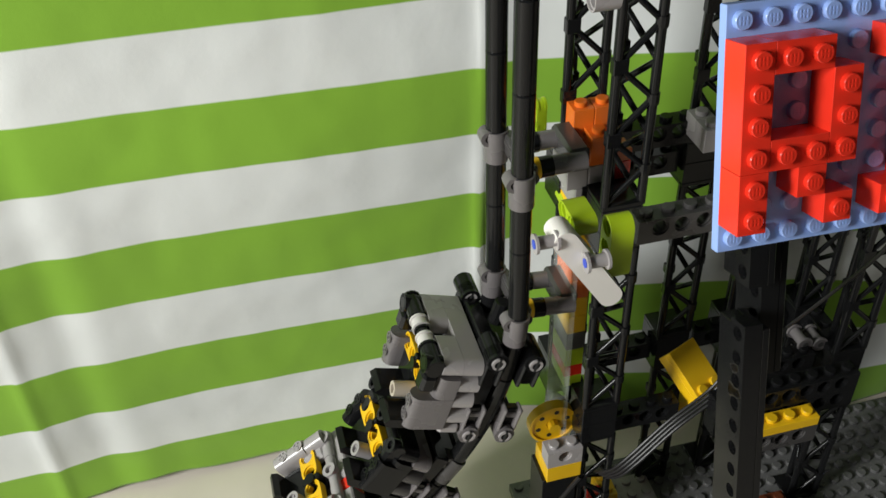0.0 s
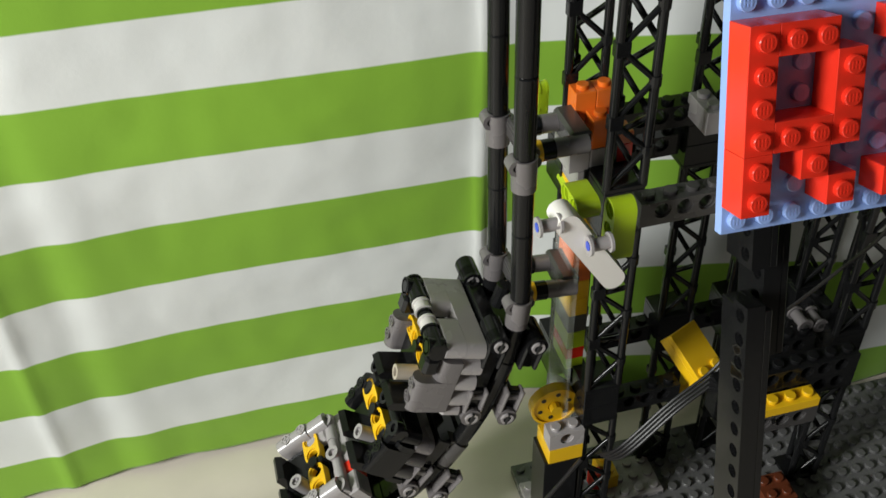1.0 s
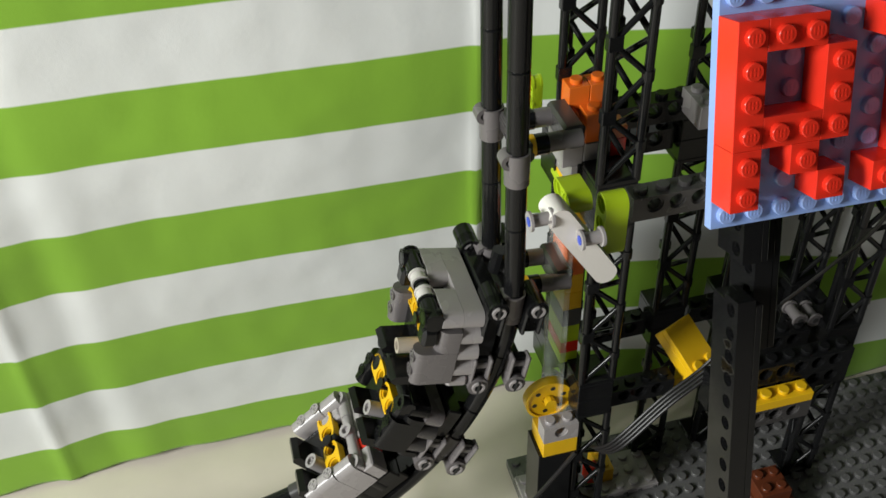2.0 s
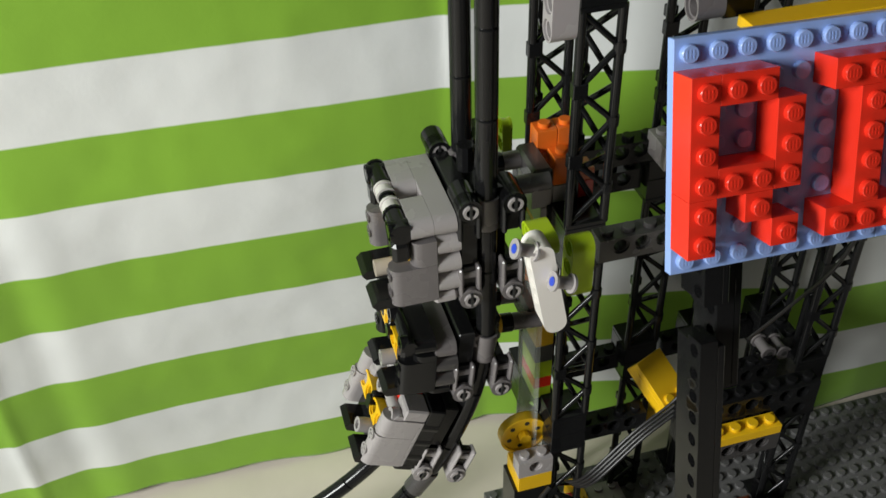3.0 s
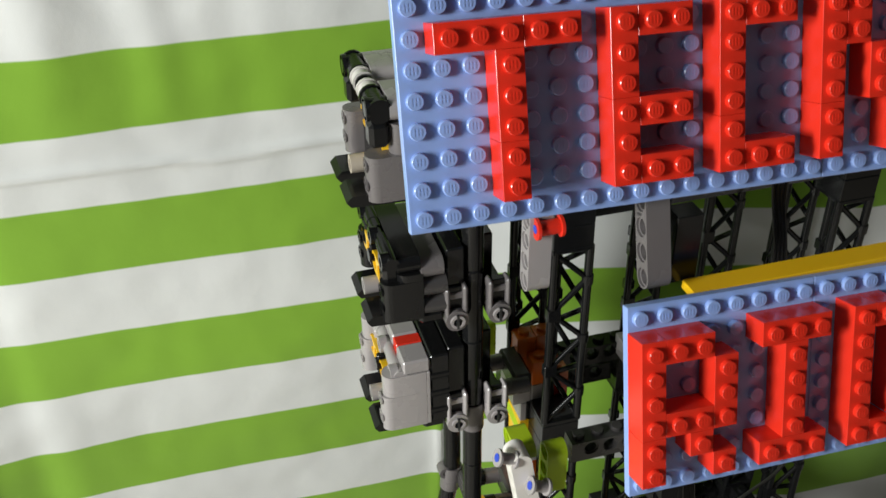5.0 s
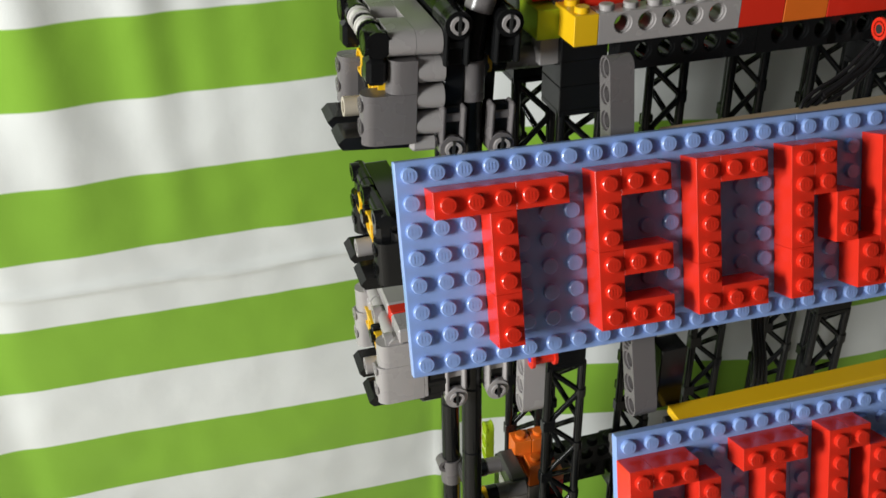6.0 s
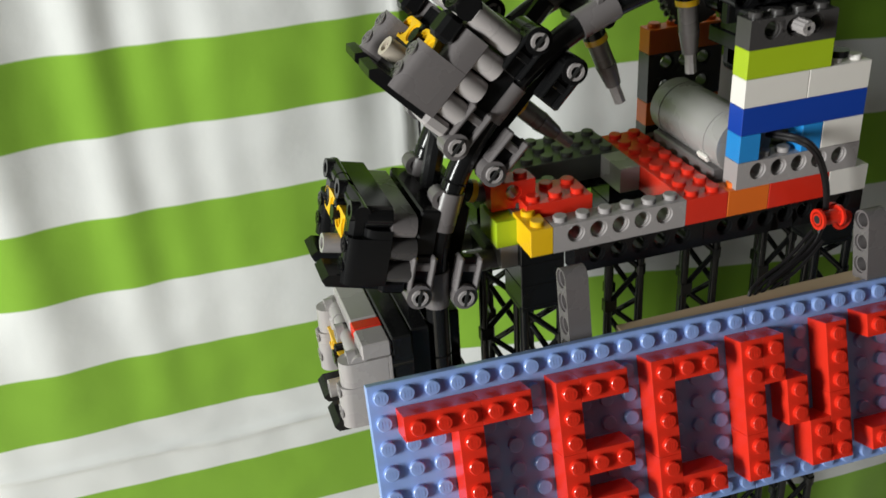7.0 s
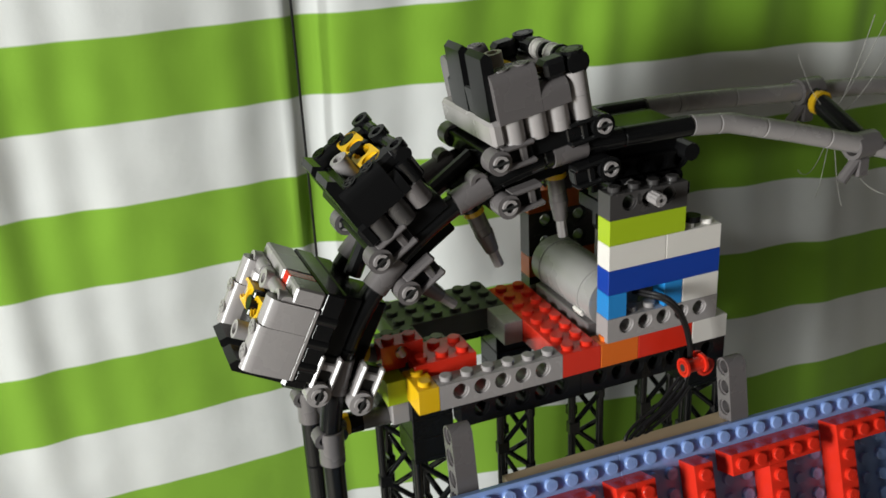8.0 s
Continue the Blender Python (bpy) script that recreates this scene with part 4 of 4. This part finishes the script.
def car(kind, label):
    c = thing("coaster_car", Matrix(), label, "coaster car", "cars of the coaster train")
    side = {"a": MID_GREY, "b": BLACK, "c": LIGHT_GREY}[kind]
    y0, y1 = -7.0, 37.0
    # chassis over the rails
    bm = bmesh.new()
    top = {"a": 45, "b": 33, "c": 40}[kind]
    box(bm, -11, -4.2, y0 + 3, y1 - 3, 3, top, 0.6)
    box(bm, -4.2, 9, y0 + 12, y1 - 12, 6, top - 2, 0.6)
    box(bm, 4.5, 11.5, y0 + 6, y1 - 6, 2, 13, 0.6)
    part("chassis", bm, BLACK, c, "black chassis")
    # floor beams, their round ends showing on the flanks
    for k, zc in enumerate((11.6, 19.6) if kind == "b" else (13.5, 22.0, 30.5)):
        bm = bmesh.new()
        cross_arm(bm, -19.8, -11.2, y0, y1, zc, 8.0)
        part("floor_beam", bm, LIGHT_GREY if kind == "a" else DARK_GREY if kind == "b" else BLACK, c)
    # flanks
    xr = -34.35 if kind == "b" else -36.85
    for a, b in ((y0, y0 + 8), (y1 - 8, y1)):
        bm = bmesh.new()
        rounded_side(bm, -34.5 if kind == "b" else -37, -20, 8.0, 24, a, b)
        if kind == "c":
            rounded_side(bm, -36, -20, 24.1, 33.5, a, b)
            box(bm, -20, -18.4, a, b, 8.0, 33.5, 0.3)
        else:
            rounded_side(bm, -29, -20, 24.1, 34.6 if kind == "a" else 27.0, a, b)
        flank = part("flank", bm, side, c)
        bm = bmesh.new()
        for zc in (13.5, 20.5) if kind != "c" else (13.5, 22):
            m = (a + b) / 2
            ring(bm, (xr, m, zc), "x", 2.6, 2.0, 0.5, 14)
            box(bm, xr - 0.3, xr + 0.1, m - 0.5, m + 0.5, zc - 1.8, zc + 1.8, 0)
            box(bm, xr - 0.3, xr + 0.1, m - 1.8, m + 1.8, zc - 0.5, zc + 0.5, 0)
        part("rim", bm, side, flank)
    if kind == "c":
        bm = bmesh.new()
        box(bm, -18.2, -11.0, y0 + 0.4, y1 - 0.4, 8, 40, 0.6)
        part("side_plate", bm, BLACK, c, "black side plate")
    # front cross beams
    if kind == "a":
        bm = bmesh.new()
        cross_arm(bm, -20.6, -12.4, y0, y1, 39.2, 8.0)
        part("nose_beam", bm, LIGHT_GREY, c)
        for p, q in ((y0, y0 + 19), (y0 + 24, y1)):
            bm = bmesh.new()
            cross_arm(bm, -28.8, -20.7, p, q, 39.2, 8.0)
            part("nose_beam", bm, LIGHT_GREY, c)
    elif kind == "b":
        bm = bmesh.new()
        cross_arm(bm, -20.6, -12.4, y0, y1, 27.6, 8.0)
        part("nose_beam", bm, MID_GREY, c)
        bm = bmesh.new()
        cross_arm(bm, -28.8, -20.7, y0, y1, 30.6, 7.0)
        part("nose_beam", bm, BLACK, c)
    else:
        bm = bmesh.new()
        box(bm, -28.6, -18.4, y0, y0 + 11, 33.7, 39.6, 0.7)
        part("nose_beam", bm, LIGHT_GREY, c)
        bm = bmesh.new()
        box(bm, -28.4, -18.4, y0 + 11.2, y0 + 16.8, 33.7, 39.4, 0.4)
        part("nose_block", bm, RED, c, "red brick")
        bm = bmesh.new()
        box(bm, -28.6, -18.4, y0 + 17, y1, 33.7, 39.6, 0.7)
        part("nose_beam", bm, LIGHT_GREY, c)
    # grab bar across the front of the seats
    tone = LIGHT_GREY if kind == "c" else BLACK
    thin = 1.0 if kind == "a" else 0.75
    zb = {"a": 39.6, "b": 32.0, "c": 33.0}[kind]
    xb = {"a": -31.8, "b": -30.5, "c": -29.5}[kind]
    start = y0 + 0.5
    for k, (ya, ln, mat, r) in enumerate(((start, 13, tone, 3.6), (start + 13.2, 5.6, PALE_GREY if kind == "a" else tone, 3.3), (start + 19, 4, tone, 2.7), (start + 23.2, 5.6, PALE_GREY if kind == "a" else tone, 3.3), (start + 29, 13.6, tone, 3.6))):
        bm = bmesh.new()
        r *= thin
        rod(bm, (xb, ya, zb), (xb, ya + ln, zb), r, 14)
        if kind == "a":
            ring(bm, (xb, ya + 0.6, zb), "y", r + 0.5, r - 0.6, 1.0, 14)
            ring(bm, (xb, ya + ln - 0.6, zb), "y", r + 0.5, r - 0.6, 1.0, 14)
        elif k % 2 == 0:                         # round holes facing out
            yh = ya + (3.4, 0, 2, 0, ln - 3.4)[k]
            ring(bm, (xb - 2.0, yh, zb), "x", 3.3, 1.8, 3.0, 16)
        if k in (0, 4) and kind != "a":
            box(bm, xb - 2.9, xb + 2.9, ya + 2, ya + 10, zb - 13, zb - 1, 1.4)
        part("grab_bar", bm, mat, c)
    if kind == "a":                 # black caps on the ends of the nose beams
        for y in (y0 + 4.2, y1 - 4.2):
            bm = bmesh.new()
            rod(bm, (-28.9, y, 39.6), (-36, y, 39.6), 3.5, 16)
            ring(bm, (-35.4, y, 39.6), "x", 3.9, 2.4, 1.2, 16)
            part("cap", bm, BLACK, c, "black cap")
            bm = bmesh.new()
            box(bm, -35.5, -29, y - 3.8, y + 3.8, 27, 35.6, 1.4)
            part("bar_end", bm, BLACK, c)
    # seats
    xs = -30.8 if kind == "a" else -33.4
    for y in (y0 + 9.5, y0 + 26.5):              # two short yellow beams end to end, their holes facing out
        bm = bmesh.new()
        liftarm(bm, 2, 8.2, 4.0)
        place(bm, pose(xs + 4, y, 23.5, 0, 0, 90))
        part("seat_frame", bm, YELLOW, c, "yellow seat frame")
    bm = bmesh.new()
    rod(bm, (xs - 1.2, y0 + 22, 23.5), (xs + 6, y0 + 22, 23.5), 2.6, 12)
    box(bm, xs - 0.6, xs + 4, y0 + 20.6, y0 + 23.4, 19, 28, 0.5)
    part("seat_pin", bm, BLACK, c)
    bm = bmesh.new()
    box(bm, -31, -20, y0 + 9, y1 - 9, 6, 20, 0.6)
    box(bm, -28, -20, y0 + 9, y1 - 9, 20, 34 if kind == "a" else 28, 0.6)
    part("seat", bm, BLACK, c, "black seat well")
    bm = bmesh.new()
    tube_end(bm, -40 if kind == "a" else -38.5, y0 + 14.5, 16.0, 10, 3.2)
    part("peg", bm, PEG if kind == "a" else LIGHT_GREY, c, "pale tube peg")
    for y, zc in ((y0 + 2.5, 8.0), (y0 + 20, 8.0)):
        bm = bmesh.new()
        out = 0 if kind == "a" else 4
        panel(bm, [(-20, zc - 2.4), (-42.5 + out, zc - 1.6), (-44 + out, zc + 0.4), (-42 + out, zc + 2.4), (-20, zc + 2.6)], y, y + 12)
        part("seat_back", bm, BLACK, c, "black seat back")
    bm = bmesh.new()
    box(bm, -21.5, -12.5, y0 + 0.6, y1 - 0.6, 4.6, 9.4, 1.2)
    part("rear_beam", bm, LIGHT_GREY if kind == "a" else BLACK, c)
    clip_pair(c, 0.0, MID_GREY if kind != "c" else LIGHT_GREY)
    if kind == "a":
        clip_pair(c, AXLES, BLACK, up=-13)
    for ob in c.children:                        # the body sits low on its wheels
        if not ob.name.startswith("wheel_clip"):
            ob.matrix_basis = mm(0, 0, {"a": -5.2, "b": -4.2, "c": -5.0}[kind])
    # coupling to the car in front
    bm = bmesh.new()
    rod(bm, (-3, 15, top - 3), (-3, 15, 52), 3.2, 10)
    part("coupling", bm, BLACK, c)
    return c


cars = [car("a", "grey leading coaster car with light nose beams"), car("b", "black coaster car with yellow seat frame"), car("c", "light grey coaster car with red nose block")]


# ---------------------------------------------------------------- rocker beside the track
PIVOT = (-17.5, 47.0, -35.0)


def rocker():
    r = thing("rocker_arm", spot(*PIVOT), "white studless rocker arm with grey pins", "rocker arm")
    bm = bmesh.new()
    loop = [(4.0 * math.cos(math.pi * k / 10), 13.6 + 4.0 * math.sin(math.pi * k / 10)) for k in range(11)]
    loop += [(-4.0 * math.cos(math.pi * k / 10), -17.4 - 4.0 * math.sin(math.pi * k / 10)) for k in range(11)]
    panel(bm, loop, -4.6, 4.6)
    for z in (-8, 0, 8):
        ring(bm, (-3.9, 0, z), "x", 2.5, 1.7, 0.6, 14)
    part("arm", bm, WHITE, r)
    turn = pose(0, 0, 0, 0, 33, 0)
    for x, y, z in ((-7.8, -2.5, 19.1), (1.0, -7.2, 4.6)):
        bm = bmesh.new()
        rod(bm, (0, 0, 0), (7.6, 0, 0), 2.2, 14)
        ring(bm, (0.4, 0, 0), "x", 3.3, 1.7, 0.9, 18)
        ring(bm, (7.2, 0, 0), "x", 3.3, 1.7, 0.9, 18)
        pinpart = part("pin", bm, LIGHT_GREY, r, "light grey pin", mm(x, y, z) @ turn)
        bm = bmesh.new()
        rod(bm, (-0.25, 0, 0), (0.5, 0, 0), 1.6, 12)
        part("pin_core", bm, PIN_BLUE, pinpart, "blue pin core")
    return r


rocker_arm = rocker()


def lime_bracket():
    t = thing("lime_bracket", spot(-8, 48, -46), "lime studless bracket beside the rocker arm", "bracket")
    bm = bmesh.new()
    liftarm(bm, 3, 8.4)
    place(bm, pose(8.6, 4.2, 1.5, 0, 0, 90) @ pose(0, 0, 0, 0, -90, 0))
    part("upright", bm, LIME, t)
    bm = bmesh.new()
    liftarm(bm, 2, 7.4)
    place(bm, pose(-3, 6, 19.5, 0, 0, 90))
    part("arm", bm, LIME, t)


lime_bracket()

# ---------------------------------------------------------------- what moves
def travel(t):
    """How far the leading car's axle is along the track."""
    rest, speed, start = -66.7, 68.3, 1.68
    if t < start:
        return rest
    u = t - start
    return rest + speed * (u * u / 0.4 if u < 0.2 else u - 0.1)


def behind(k, t):
    """How far car k's rear axle runs behind the leading one; the train closes up a little as it bends over the crest."""
    u = max(0.0, min(1.0, (t - 6.0) / 1.2))
    u = u * u * (3 - 2 * u)
    return (0.0, 50.4 - 2.6 * u, 100.2 - 5.8 * u)[k]


def motions():
    for k, c in enumerate(cars):
        rows = []
        for i in range(81):
            t = i / 10
            s = travel(t) - behind(k, t)
            x, z, _ = track(s)
            x2, z2, _ = track(s + AXLES)
            rows.append((t, spot(x, CAR_Y, z, 0, math.degrees(math.atan2(x2 - x, z2 - z)), 0)))
        walk(c, rows)
    swing = [(0, 33), (2.45, 33), (2.55, 24), (2.65, 11), (2.9, 11), (3.1, 11), (3.5, 10), (3.6, 22), (3.7, 18), (3.8, 10), (3.95, 8), (4.1, 9), (4.5, 10), (4.7, 10), (8, 10)]
    walk(rocker_arm, [(t, spot(*PIVOT, 0, -a, 0)) for t, a in swing])


motions()
